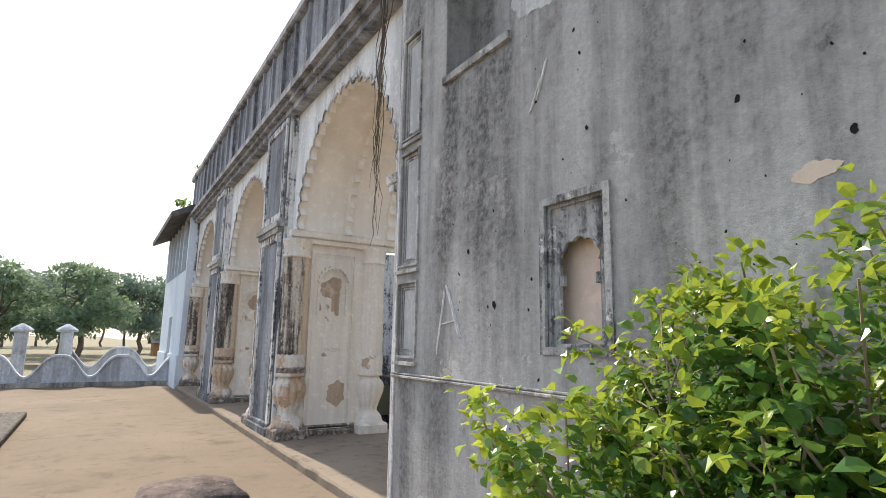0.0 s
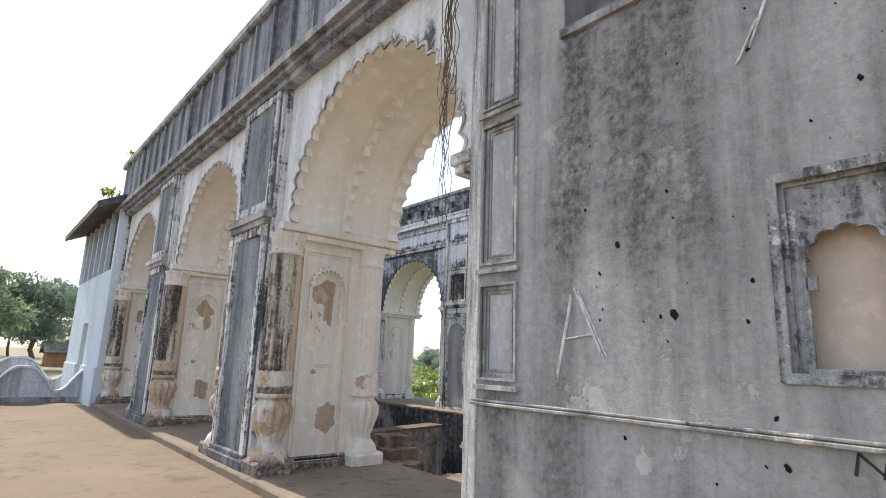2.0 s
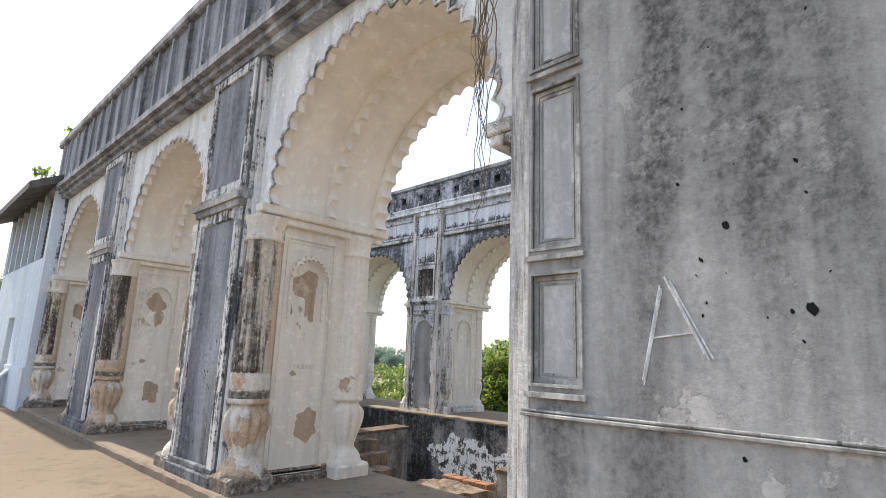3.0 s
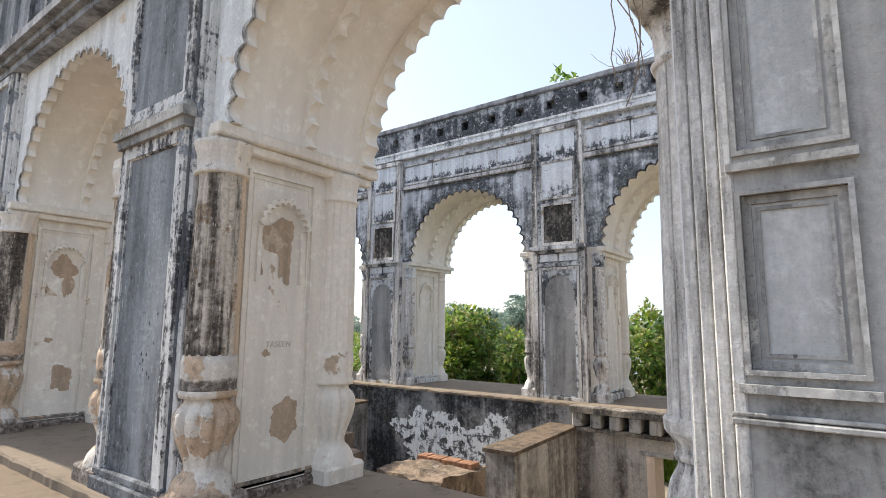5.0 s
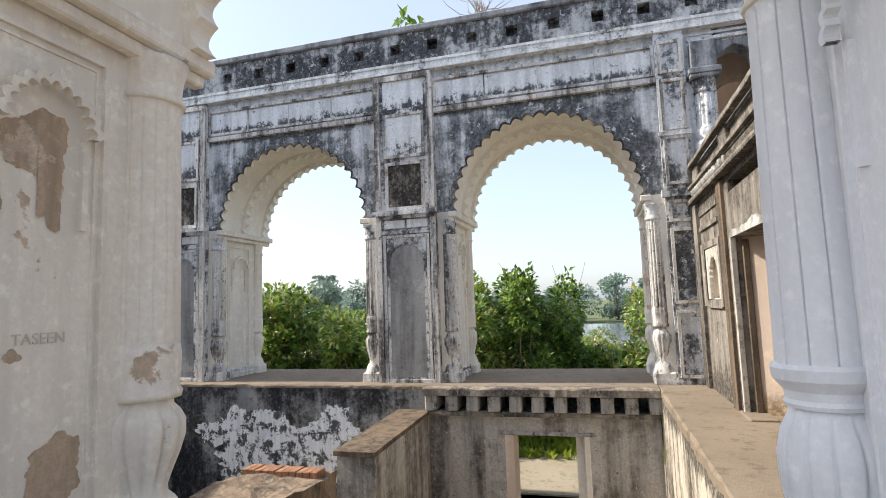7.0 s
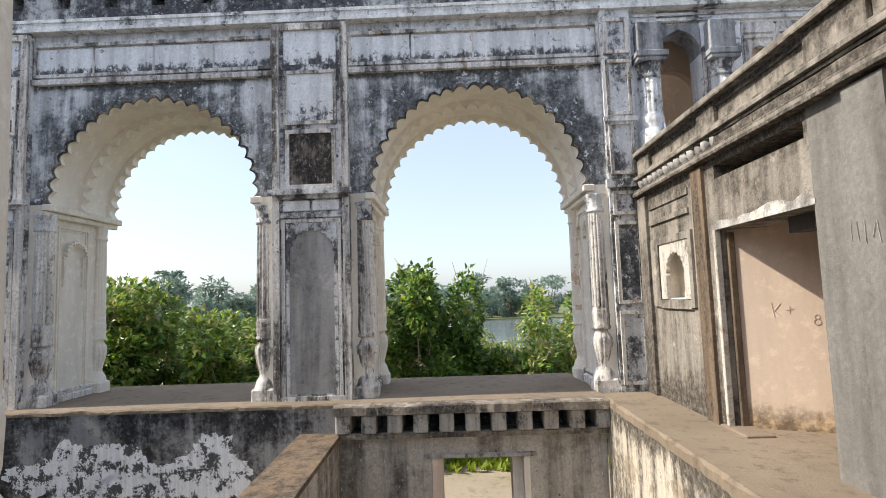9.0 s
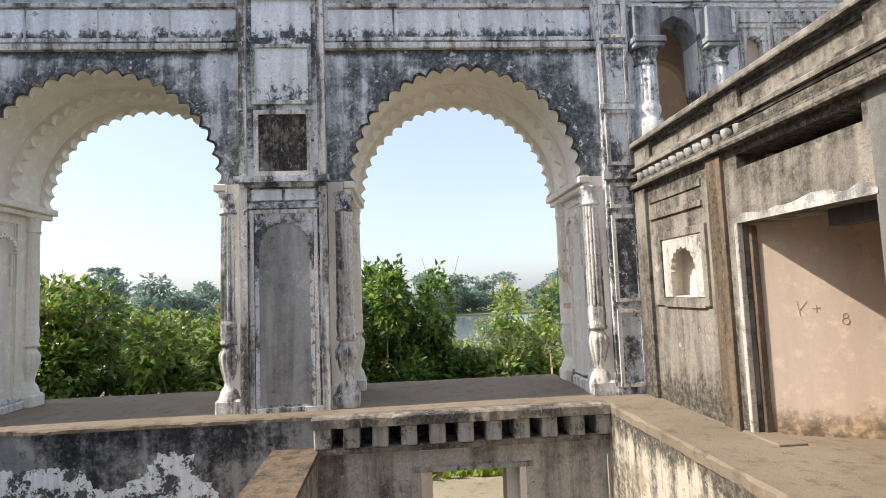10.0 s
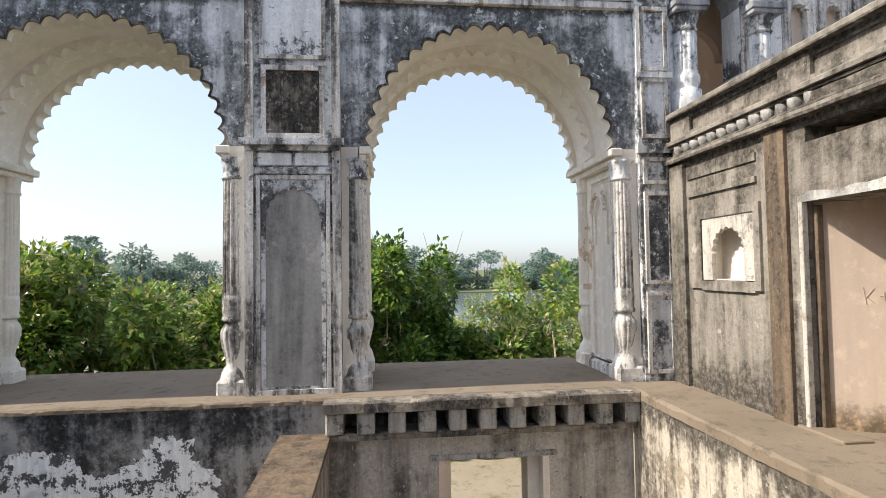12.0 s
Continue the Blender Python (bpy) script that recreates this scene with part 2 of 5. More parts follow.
FRIEZE = weathered("white_frieze_plaster", (0.90, 0.91, 0.91), (0.055, 0.057, 0.06), (0.80, 0.73, 0.63), 0.19, 0.18, 0.6, 19.0, 0.4, edge=0.035, grit=0.5, ledges=((5.10, 0.34), (4.18, 0.6)), creep=0.17, chip=0.70)
DARK_PANEL = weathered("black_brown_panel", (0.34, 0.30, 0.25), (0.03, 0.028, 0.026), (0.62, 0.60, 0.56), 0.56, 0.2, 0.5, 107.0, 0.4, edge=0.05, bump=0.7, chip=0.90)
PALEWASH = weathered("white_limewash", (0.88, 0.89, 0.90), (0.45, 0.45, 0.45), (0.92, 0.92, 0.92), 0.06, 0.2, 0.6, 25.0, 0.8, bump=0.2, grit=0.12)
BLUEWASH = weathered("blue_limewash", (0.66, 0.73, 0.80), (0.28, 0.30, 0.32), (0.78, 0.80, 0.82), 0.14, 0.2, 1.2, 23.0, 0.5, grit=0.25)
PARAPET = weathered("dark_parapet_plaster", (0.36, 0.37, 0.39), (0.09, 0.092, 0.10), (0.48, 0.49, 0.50), 0.44, 0.2, 1.0, 29.0, 0.8)
BRACKET = weathered("grey_bracket_plaster", (0.48, 0.46, 0.43), (0.07, 0.065, 0.06), (0.62, 0.60, 0.56), 0.40, 0.2, 0.3, 33.0, 0.3, bump=0.6, edge=0.05, grit=0.7, chip=0.60)
BEAM = weathered("brown_worn_beam", (0.33, 0.29, 0.24), (0.06, 0.055, 0.05), (0.46, 0.41, 0.35), 0.46, 0.25, 0.5, 133.0, 0.2, bump=0.8, edge=0.05, chip=0.50)
CORNERWASH = weathered("damp_cream_wall", (0.60, 0.54, 0.45), (0.07, 0.062, 0.052), (0.42, 0.36, 0.28), 0.46, 0.30, 0.7, 137.0, 0.8, bump=0.5, edge=0.06, grit=0.6, under=((-0.06, 0.30),), chip=0.50)
PITWALL = weathered("damp_pit_plaster", (0.53, 0.495, 0.45), (0.07, 0.062, 0.055), (0.62, 0.61, 0.59), 0.46, 0.20, 1.0, 31.0, 0.5, bump=0.5, chip=0.50)
PITWHITE = weathered("flaking_whitewash", (0.86, 0.88, 0.90), (0.04, 0.04, 0.042), None, 0.455, 0, 0.17, 37.0, 0.1, edge=0.015, grit=0.3)
BROWNISH = weathered("brown_stained_plaster", (0.33, 0.30, 0.26), (0.07, 0.062, 0.053), (0.50, 0.45, 0.39), 0.45, 0.24, 0.7, 41.0, 0.5, bump=0.6, edge=0.07, grit=0.8, ledges=((0.0, 0.6), (2.92, 0.16)), under=((2.84, 0.35), (3.42, 0.20)), chip=0.55)
DARKGREY = weathered("dark_grey_plaster", (0.225, 0.218, 0.205), (0.075, 0.072, 0.066), (0.34, 0.32, 0.29), 0.42, 0.18, 0.9, 157.0, 0.4, bump=0.5, edge=0.11, grit=0.7, chip=0.3)
RUST = weathered("rusty_brown_plaster", (0.20, 0.148, 0.104), (0.06, 0.05, 0.04), (0.30, 0.25, 0.20), 0.44, 0.12, 0.5, 43.0, 0.6, edge=0.07)
INNER = weathered("pinkish_inner_plaster", (0.72, 0.585, 0.475), (0.22, 0.16, 0.10), (0.64, 0.54, 0.45), 0.20, 0.2, 1.2, 47.0, 0.3, bump=0.2, grit=0.15, ledges=((0.0, 0.55),), creep=0.22)
FLOOR = earth("dusty_floor", (0.235, 0.188, 0.14), (0.295, 0.24, 0.18), (0.14, 0.114, 0.086), 1.3, 0.6)
YARD = earth("sandy_yard", (0.195, 0.149, 0.104), (0.245, 0.192, 0.137), (0.13, 0.10, 0.072), 0.6)
FAR_GROUND = earth("dry_field", (0.27, 0.215, 0.15), (0.22, 0.21, 0.12), (0.15, 0.17, 0.08), 0.25)
BANK = earth("grassy_bank", (0.13, 0.16, 0.07), (0.18, 0.19, 0.10), (0.09, 0.12, 0.05), 0.2)
SCRUB_GROUND = earth("rubble_ground", (0.36, 0.30, 0.22), (0.42, 0.36, 0.28), (0.14, 0.18, 0.06), 1.0, 0.7)
HOLE_SHADE = Nodes("dark_hole_shade").finish((0.012, 0.012, 0.012))
SCRATCH = weathered("chalk_scratch", (0.80, 0.80, 0.78), (0.35, 0.35, 0.35), None, 0.3, 0, 0.1, 3.0, 0.2)
CORNERWHITE = weathered("flaking_white_panel", (0.62, 0.58, 0.52), (0.11, 0.10, 0.085), (0.42, 0.37, 0.31), 0.40, 0.30, 0.3, 141.0, 0.4, bump=0.5, edge=0.07, grit=0.4, chip=0.50)
INK = Nodes("dark_scratch").finish((0.05, 0.05, 0.05))
FAINT = Nodes("faded_scrawl").finish((0.40, 0.32, 0.26))
WOOD = bark("dark_wood", (0.10, 0.09, 0.085))
BARK = bark("bark", (0.16, 0.12, 0.085))
TWIG = bark("pale_twig", (0.36, 0.28, 0.19))
ROOFTILE = weathered("roof_cladding", (0.17, 0.16, 0.15), (0.05, 0.05, 0.05), None, 0.4, 0, 1, 53.0)
RUBBLE = weathered("crumbling_mortar", (0.33, 0.25, 0.18), (0.06, 0.05, 0.042), (0.44, 0.36, 0.28), 0.45, 0.2, 0.4, 97.0, 0.2, bump=0.8)
STONE = weathered("dark_stone", (0.25, 0.19, 0.16), (0.05, 0.04, 0.04), None, 0.45, 0, 0.4, 59.0, 0.1, bump=0.8)
HUTMUD = weathered("orange_mud_wall", (0.46, 0.26, 0.13), (0.2, 0.12, 0.07), None, 0.3, 0, 1.0, 63.0, 0.3, grit=0.3)
BRICK = weathered("red_brick", (0.42, 0.22, 0.13), (0.12, 0.08, 0.06), None, 0.35, 0, 0.4, 61.0, 0.2)
LEAF_LIGHT = foliage("fresh_lit_leaf", (0.22, 0.33, 0.04), (0.50, 0.56, 0.07), 0.3)
LEAF = foliage("green_leaf", (0.105, 0.235, 0.04), (0.33, 0.45, 0.095), 0.3)
LEAF_SHRUB = foliage("shrub_leaf", (0.07, 0.175, 0.035), (0.26, 0.40, 0.085), 0.22)
LEAF_DARK = foliage("dark_leaf", (0.05, 0.12, 0.03), (0.14, 0.23, 0.055), 0.3)
LEAF_OLIVE = foliage("olive_leaf", (0.30, 0.31, 0.10), (0.52, 0.50, 0.19))
# Leaf colours paled and blued with distance to paint in air haze.
LEAF_MID_HAZE = foliage("hazed_midway_leaf", (0.16, 0.24, 0.15), (0.27, 0.35, 0.20), 0.7)
LEAF_FAR_HAZE = foliage("hazed_further_leaf", (0.15, 0.22, 0.17), (0.23, 0.30, 0.22), 0.8)
LEAF_HAZE = foliage("hazed_distant_leaf", (0.17, 0.25, 0.21), (0.28, 0.36, 0.28), 0.8)
WATER = Nodes("river_water", 0.12)
WATER = WATER.finish((0.20, 0.24, 0.25), WATER.noise(6, 4), 0.08)


# ---- building helpers ----
def part(name, bm, material, parent=None, label="", smooth=False):
    me = bpy.data.meshes.new(name)
    bmesh.ops.recalc_face_normals(bm, faces=bm.faces)
    bm.to_mesh(me)
    bm.free()
    me.materials.append(material)
    if smooth:
        for p in me.polygons:
            p.use_smooth = True
    ob = new(name, me)
    ob.parent = parent
    if label:
        ob["label"] = label
    return ob


def thing(name, label, category, group="", kind="", at=(0, 0, 0)):
    ob = new(name)
    ob.location = at
    ob.empty_display_size = 0.2
    return tagged(ob, label, category, group, kind)


def structure(name, bm, material, label, category, smooth=False):
    return tagged(part(name, bm, material, None, "", smooth), label, category, "", "structure")


def box(bm, x0, x1, y0, y1, z0, z1, bevel=0.0):
    v = [bm.verts.new(p) for p in ((x0, y0, z0), (x1, y0, z0), (x1, y1, z0), (x0, y1, z0), (x0, y0, z1), (x1, y0, z1), (x1, y1, z1), (x0, y1, z1))]
    f = [bm.faces.new([v[i] for i in q]) for q in ((3, 2, 1, 0), (4, 5, 6, 7), (0, 1, 5, 4), (1, 2, 6, 5), (2, 3, 7, 6), (3, 0, 4, 7))]
    if bevel:
        es = list({e for q in f for e in q.edges})
        bmesh.ops.bevel(bm, geom=es, offset=bevel, segments=1, affect="EDGES")
    return bm


def boxes(rows, bevel=0.0):
    bm = bmesh.new()
    for r in rows:
        box(bm, *r, bevel=bevel)
    return bm


def rim(bm, x, y0, y1, z0, z1, w, d):
    """A raised border, d proud of the plane x towards -x."""
    for r in ((y0, y0 + w, z0, z1), (y1 - w, y1, z0, z1), (y0 + w, y1 - w, z0, z0 + w), (y0 + w, y1 - w, z1 - w, z1)):
        box(bm, x - d, x, *r)
    return bm


def lathe(bm, cx, cy, rows, seg=24, flutes=0, depth=0.0, broad=0.45):
    """Rings of (z, radius, how deep the flutes are there)."""
    rings = []
    for z, r, k in rows:
        ring = []
        for i in range(seg):
            a = 2 * math.pi * i / seg
            q = r * (1 - depth * k * (1 - abs(math.cos(flutes * a / 2)) ** broad)) if flutes else r
            ring.append(bm.verts.new((cx + q * math.cos(a), cy + q * math.sin(a), z)))
        rings.append(ring)
    for a, b in zip(rings, rings[1:]):
        for i in range(seg):
            bm.faces.new((a[i], a[(i + 1) % seg], b[(i + 1) % seg], b[i]))
    bm.faces.new(rings[0][::-1])
    bm.faces.new(rings[-1])
    return bm


def foil(r, amp, lobes, steps=8, wide=1.0):
    """A many-lobed arch line from the left foot over the top to the right foot: offsets (y, z)."""
    n = lobes * steps
    out = []
    for i in range(n + 1):
        a = math.pi * i / n
        q = r + amp * abs(math.sin(lobes * a))
        out.append((q * math.cos(a) * wide, q * math.sin(a)))
    return out


def arch_slab(bm, x0, x1, yc, zs, line, w, h):
    """A slab from x0 to x1 with an arched hole: half-width w, height h above the springing zs."""
    rows = []
    for dy, dz in line:
        a = math.atan2(max(dz, 0), dy)
        c, s = math.cos(a), math.sin(a)
        k = min(w / max(abs(c), 1e-6), h / max(s, 1e-6))
        rows.append([bm.verts.new((x, yc + y, zs + z)) for x in (x0, x1) for y, z in ((dy, dz), (k * c, k * s))])
    for a, b in zip(rows, rows[1:]):
        bm.faces.new((a[0], a[1], b[1], b[0]))
        bm.faces.new((a[2], b[2], b[3], a[3]))
        bm.faces.new((a[0], b[0], b[2], a[2]))
        bm.faces.new((a[1], a[3], b[3], b[1]))
    for a in (rows[0], rows[-1]):
        bm.faces.new((a[0], a[1], a[3], a[2]))
    return bm


def worn_slab(x0, x1, y0, y1, z0, z1, seed=0, amp=0.022, step=0.09):
    """A slab along y whose long edges are chipped and uneven."""
    e = min(0.016, (z1 - z0) * 0.25)
    bm = bmesh.new()
    n = max(2, int((y1 - y0) / step))
    rows = []
    for i in range(n + 1):
        y = y0 + (y1 - y0) * i / n
        j = [amp * (noise.noise(Vector((y * 3.1, seed + k * 5.3, 0))) + 0.6 * noise.noise(Vector((y * 11, seed + k * 3.7, 4)))) for k in range(4)]
        rows.append([bm.verts.new(p) for p in ((x0 + j[0], y, z0), (x0 + j[0], y, z1 - e - abs(j[1])), (x0 + e + abs(j[1]), y, z1), (x1 - e - abs(j[2]), y, z1), (x1 + j[3], y, z1 - e - abs(j[2])), (x1 + j[3], y, z0))])
    for a, b in zip(rows, rows[1:]):
        for k in range(6):
            bm.faces.new((a[k], b[k], b[(k + 1) % 6], a[(k + 1) % 6]))
    bm.faces.new(rows[0])
    bm.faces.new(rows[-1][::-1])
    return bm


def turned(bm, m):
    bmesh.ops.transform(bm, matrix=m, verts=bm.verts)
    return bm


# ---- the arcade, used for the front and the rear of the court ----
SPRING, DEEP = 3.08, 1.74
BASE = [(0.0, 0.20, 0), (0.20, 0.20, 0), (0.225, 0.185, 0), (0.27, 0.172, 0), (0.31, 0.145, 0), (0.34, 0.115, 0.2), (0.38, 0.112, 0.6), (0.45, 0.135, 1), (0.54, 0.168, 1), (0.62, 0.190, 1), (0.69, 0.190, 1), (0.73, 0.168, 0.8), (0.765, 0.135, 0.3), (0.80, 0.13, 0)]
COLLAR = [(0.80, 0.165, 0), (0.83, 0.172, 0), (0.86, 0.155, 0), (0.92, 0.165, 0.6), (1.02, 0.168, 0.8), (1.08, 0.155, 0)]
SHAFT = [(1.25, 0.158, 1), (1.8, 0.155, 1), (2.64, 0.147, 1), (2.67, 0.15, 0)]
CAPITAL = [(2.67, 0.162, 0), (2.695, 0.17, 0), (2.715, 0.153, 0), (2.76, 0.152, 0.4), (2.84, 0.16, 0.7), (2.91, 0.177, 0.5), (2.94, 0.182, 0)]

BASE = [(z * 1.17, r, f) for z, r, f in BASE]
COLLAR = [(0.936 + (z - 0.80) * 1.15, r, f) for z, r, f in COLLAR]


def column(parent, x, y, mats, k=1.0, groove=0.16):
    """A corner column: block, petalled vase, collar, fluted shaft and capital; k is its girth."""
    def rows(p):
        return [(z, r * k, f) for z, r, f in p]
    c = part("column", boxes([(x - 0.20 * k, x + 0.20 * k, y - 0.20 * k, y + 0.20 * k, 0.0, 0.24)], 0.03), mats[0], parent)
    part("column_base", lathe(bmesh.new(), x, y, rows(BASE), 72, 12, 0.16), mats[0], c, smooth=True)
    part("collar", lathe(bmesh.new(), x, y, rows(COLLAR), 36, 12, 0.1), mats[0], c, smooth=True)
    part("shaft", lathe(bmesh.new(), x, y, rows(SHAFT), 160, 16, groove), mats[1], c)
    part("capital", lathe(bmesh.new(), x, y, rows(CAPITAL), 48, 12, 0.12), mats[2], c, smooth=True)
    return c


HALF_BASE = [(0.0, 0.20, 0), (0.2, 0.20, 0), (0.24, 0.17, 0), (0.28, 0.12, 0.3), (0.34, 0.13, 0.8), (0.44, 0.165, 1), (0.56, 0.188, 1), (0.66, 0.19, 1), (0.74, 0.172, 1), (0.80, 0.14, 0.6), (0.83, 0.132, 0)]
HALF_COLLAR = [(0.83, 0.145, 0), (0.845, 0.15, 0), (0.86, 0.14, 0), (0.89, 0.145, 0), (0.93, 0.18, 0), (0.97, 0.185, 0), (0.985, 0.175, 0)]
HALF_BASE = [(z * 1.14, r, f) for z, r, f in HALF_BASE]
HALF_COLLAR = [(z * 1.14, r, f) for z, r, f in HALF_COLLAR]


def broad_column(parent, x, y, mats, k):
    """A corner column with broad flat facets over a ring and a round petalled vase."""
    def rows(p):
        return [(z, r * k, f) for z, r, f in p]
    c = part("column", boxes([(x - 0.20 * k, x + 0.20 * k, y - 0.20 * k, y + 0.20 * k, 0.0, 0.16)], 0.03), mats[0], parent)
    part("column_base", lathe(bmesh.new(), x, y, rows(HALF_BASE), 120, 12, 0.10, 0.3), mats[0], c, smooth=True)
    part("collar", lathe(bmesh.new(), x, y, rows(HALF_COLLAR), 64), mats[0], c)
    part("shaft", lathe(bmesh.new(), x, y, rows([(1.12, 0.166, 1), (1.8, 0.16, 1), (2.64, 0.15, 1), (2.67, 0.155, 0)]), 220, 11, 0.10, 0.16), mats[0], c)
    part("capital", lathe(bmesh.new(), x, y, rows(CAPITAL), 48, 12, 0.12), mats[1], c, smooth=True)
    return c


def pier(parent, X, yc, front, jamb, shafts, girth, sides=(-1, 1), groove=0.12):
    """One pier between two arches, with its corner columns and the relief panels on its reveals."""
    p = part("pier", boxes([(X + 0.10, X + DEEP - 0.26, yc - 0.78, yc + 0.78, 0, SPRING)]), jamb, parent)
    part("rear_face", boxes([(X + DEEP - 0.26, X + DEEP - 0.06, yc - 0.60, yc + 0.60, 0, SPRING)]), jamb, p)
    for s in sides:
        column(parent, X + 0.17 + 0.03 * girth, yc + s * 0.75, shafts, girth, groove)
        column(parent, X + DEEP - 0.28, yc + s * 0.76, (jamb, jamb, jamb), girth * 0.95, 0.05)
        m = pose(X + 0.78, yc + s * 0.78, 0, 0, 0, -90 * s)
        bm = rim(bmesh.new(), 0.01, -0.36, 0.36, 0.18, 2.80, 0.03, 0.035)
        rim(bm, 0.01, -0.30, 0.30, 0.24, 2.74, 0.012, 0.022)
        part("relief_panel", turned(bm, m), jamb, p)
        bm = lip(-0.155, 0, 2.32, (0.205, 0.03, 11, 5), (0.245, 0.03, 11, 5), 0.05)
        for k in (-0.225, 0.225):
            box(bm, -0.03, 0.01, k - 0.018, k + 0.018, 1.85, 2.32)
        part("medallion", turned(bm, m), jamb, p)
        o = s * 0.78
        part("impost", boxes([(X + 0.06, X + DEEP + 0.06, *sorted((yc + o - 0.01, yc + o + s * 0.10)), 2.90, 2.98), (X + 0.04, X + DEEP + 0.10, *sorted((yc + o - 0.01, yc + o + s * 0.16)), 2.98, SPRING)], 0.012), jamb, p)
    part("plinth", boxes([(X + 0.02, X + DEEP + 0.02, yc - 0.83, yc + 0.83, 0, 0.17)], 0.03), shafts[0], p)
    part("plinth_step", boxes([(X + 0.06, X + DEEP - 0.04, yc - 0.805, yc + 0.805, 0.17, 0.24)], 0.02), shafts[0], p)
    return p


def bay(parent, X, yc, face, top, half, edge):
    """The arch over one opening: three lobed rings with two smooth vault strips between them."""
    h = top - SPRING
    part("front_ring", arch_slab(bmesh.new(), X + 0.118, X + 0.20, yc, SPRING, foil(1.548, 0.075, 23), half, h), SOFFIT, parent)
    part("front_arch", arch_slab(bmesh.new(), X + 0.10, X + 0.118, yc, SPRING, foil(1.545, 0.075, 23), half, h), face, parent)
    part("vault", arch_slab(bmesh.new(), X + 0.20, X + 0.86, yc, SPRING, foil(1.66, 0, 23, 3), half, h), SOFFIT, parent)
    part("middle_arch", arch_slab(bmesh.new(), X + 0.86, X + 0.95, yc, SPRING, foil(1.53, 0.085, 23), half, h), SOFFIT, parent)
    part("vault", arch_slab(bmesh.new(), X + 0.95, X + 1.57, yc, SPRING, foil(1.645, 0, 23, 3), half, h), SOFFIT, parent)
    part("rear_arch", arch_slab(bmesh.new(), X + 1.57, X + DEEP, yc, SPRING, foil(1.53, 0.065, 23), half, h), SOFFIT, parent)
    part("arch_lip", lip(X, yc, SPRING, (1.545, 0.075, 23), (1.575, 0.085, 23), 0.022), edge, parent)


def lip(X, yc, zs, inner, outer, thick=0.04):
    """The thin raised edge that follows the lobes of an arch."""
    bm = bmesh.new()
    rows = [[bm.verts.new((x, yc + p[0], zs + p[1])) for p in (i, o) for x in (X + 0.11 - thick, X + 0.11)] for i, o in zip(foil(*inner), foil(*outer))]
    for r, q in zip(rows, rows[1:]):
        for i, j in ((0, 1), (1, 3), (3, 2), (2, 0)):
            bm.faces.new((r[i], r[j], q[j], q[i]))
    return bm


# ---- front arcade ----
XF = 2.25
PIERS = [8.90, 13.83, 18.76]
FRONT_BAYS = [(6.375, 2.525), (11.365, 2.465), (16.295, 2.465)]
REAR_PIERS = [8.89, 13.80, 18.71]
REAR_BAYS = [(6.395, 2.495), (11.345, 2.455), (16.255, 2.455)]
front = thing("wall_front_arcade", "long whitewashed arcade wall with lobed arches and stained piers", "wall", kind="structure")
for yc in PIERS:
    pier(front, XF, yc, SOOTY, CREAM, (BASE_DIRTY, SHAFT_BROWN, CAP_CREAM), 1.27, groove=0.06)
    pil = part("pilaster", boxes([(XF, XF + 0.10, yc - 0.57, yc + 0.57, 0, 4.95)]), PILASTER, front)
    bm = rim(bmesh.new(), XF, yc - 0.57, yc + 0.57, 0.1, 3.08, 0.11, 0.03)
    rim(bm, XF, yc - 0.57, yc + 0.57, 3.30, 4.92, 0.11, 0.03)
    rim(bm, XF, yc - 0.43, yc + 0.43, 0.2, 2.98, 0.02, 0.015)
    part("border", bm, PEELEDGE, pil)
    for s in (-1, 1):
        part("edge_moulding", boxes([(XF + 0.02, XF + 0.10, *sorted((yc + s * 0.57, yc + s * 0.625)), 0, 4.95)], 0.012), PEELEDGE, pil)
        part("edge_moulding", boxes([(XF + 0.06, XF + 0.14, *sorted((yc + s * 0.625, yc + s * 0.68)), 0, 4.95)], 0.012), PEELEDGE, pil)
    part("foot_block", boxes([(XF - 0.06, XF + 0.02, yc - 0.60, yc + 0.60, 0, 0.20), (XF - 0.04, XF + 0.02, yc - 0.585, yc + 0.585, 0.20, 0.27)], 0.015), PILASTER, pil)
    part("band", boxes([(XF - 0.07, XF + 0.02, yc - 0.60, yc + 0.60, 3.08, 3.16), (XF - 0.10, XF + 0.02, yc - 0.63, yc + 0.63, 3.16, 3.24), (XF - 0.05, XF + 0.02, yc - 0.59, yc + 0.59, 3.24, 3.30)]), GREY_TRIM, pil)
for yc, half_bay in FRONT_BAYS:
    bay(front, XF + 0.03, yc, FRONTFACE, 4.95, half_bay, STREAKED)
Y0, Y1 = -4.0, 19.0
corn = part("cornice", boxes([(XF - 0.03, XF + DEEP, Y0, Y1, 4.95, 5.05), (XF - 0.10, XF + DEEP, Y0, Y1, 5.05, 5.13), (XF - 0.18, XF + DEEP, Y0, Y1, 5.13, 5.24), (XF - 0.10, XF + DEEP, Y0, Y1, 5.24, 5.36)]), PARAPET, front)
part("parapet", boxes([(XF - 0.02, XF + 0.4, Y0, Y1, 5.36, 6.46)]), PARAPET, front, "dark grey parapet with upright ribs")
for i in range(35):
    y = Y0 + 0.3 + i * 0.655
    part("rib", boxes([(XF - 0.07, XF - 0.02, y - 0.035, y + 0.035, 5.36, 6.40)]), PARAPET, front)
part("coping", boxes([(XF - 0.12, XF + 0.5, Y0, Y1, 6.42, 6.60)], 0.03), PARAPET, front)

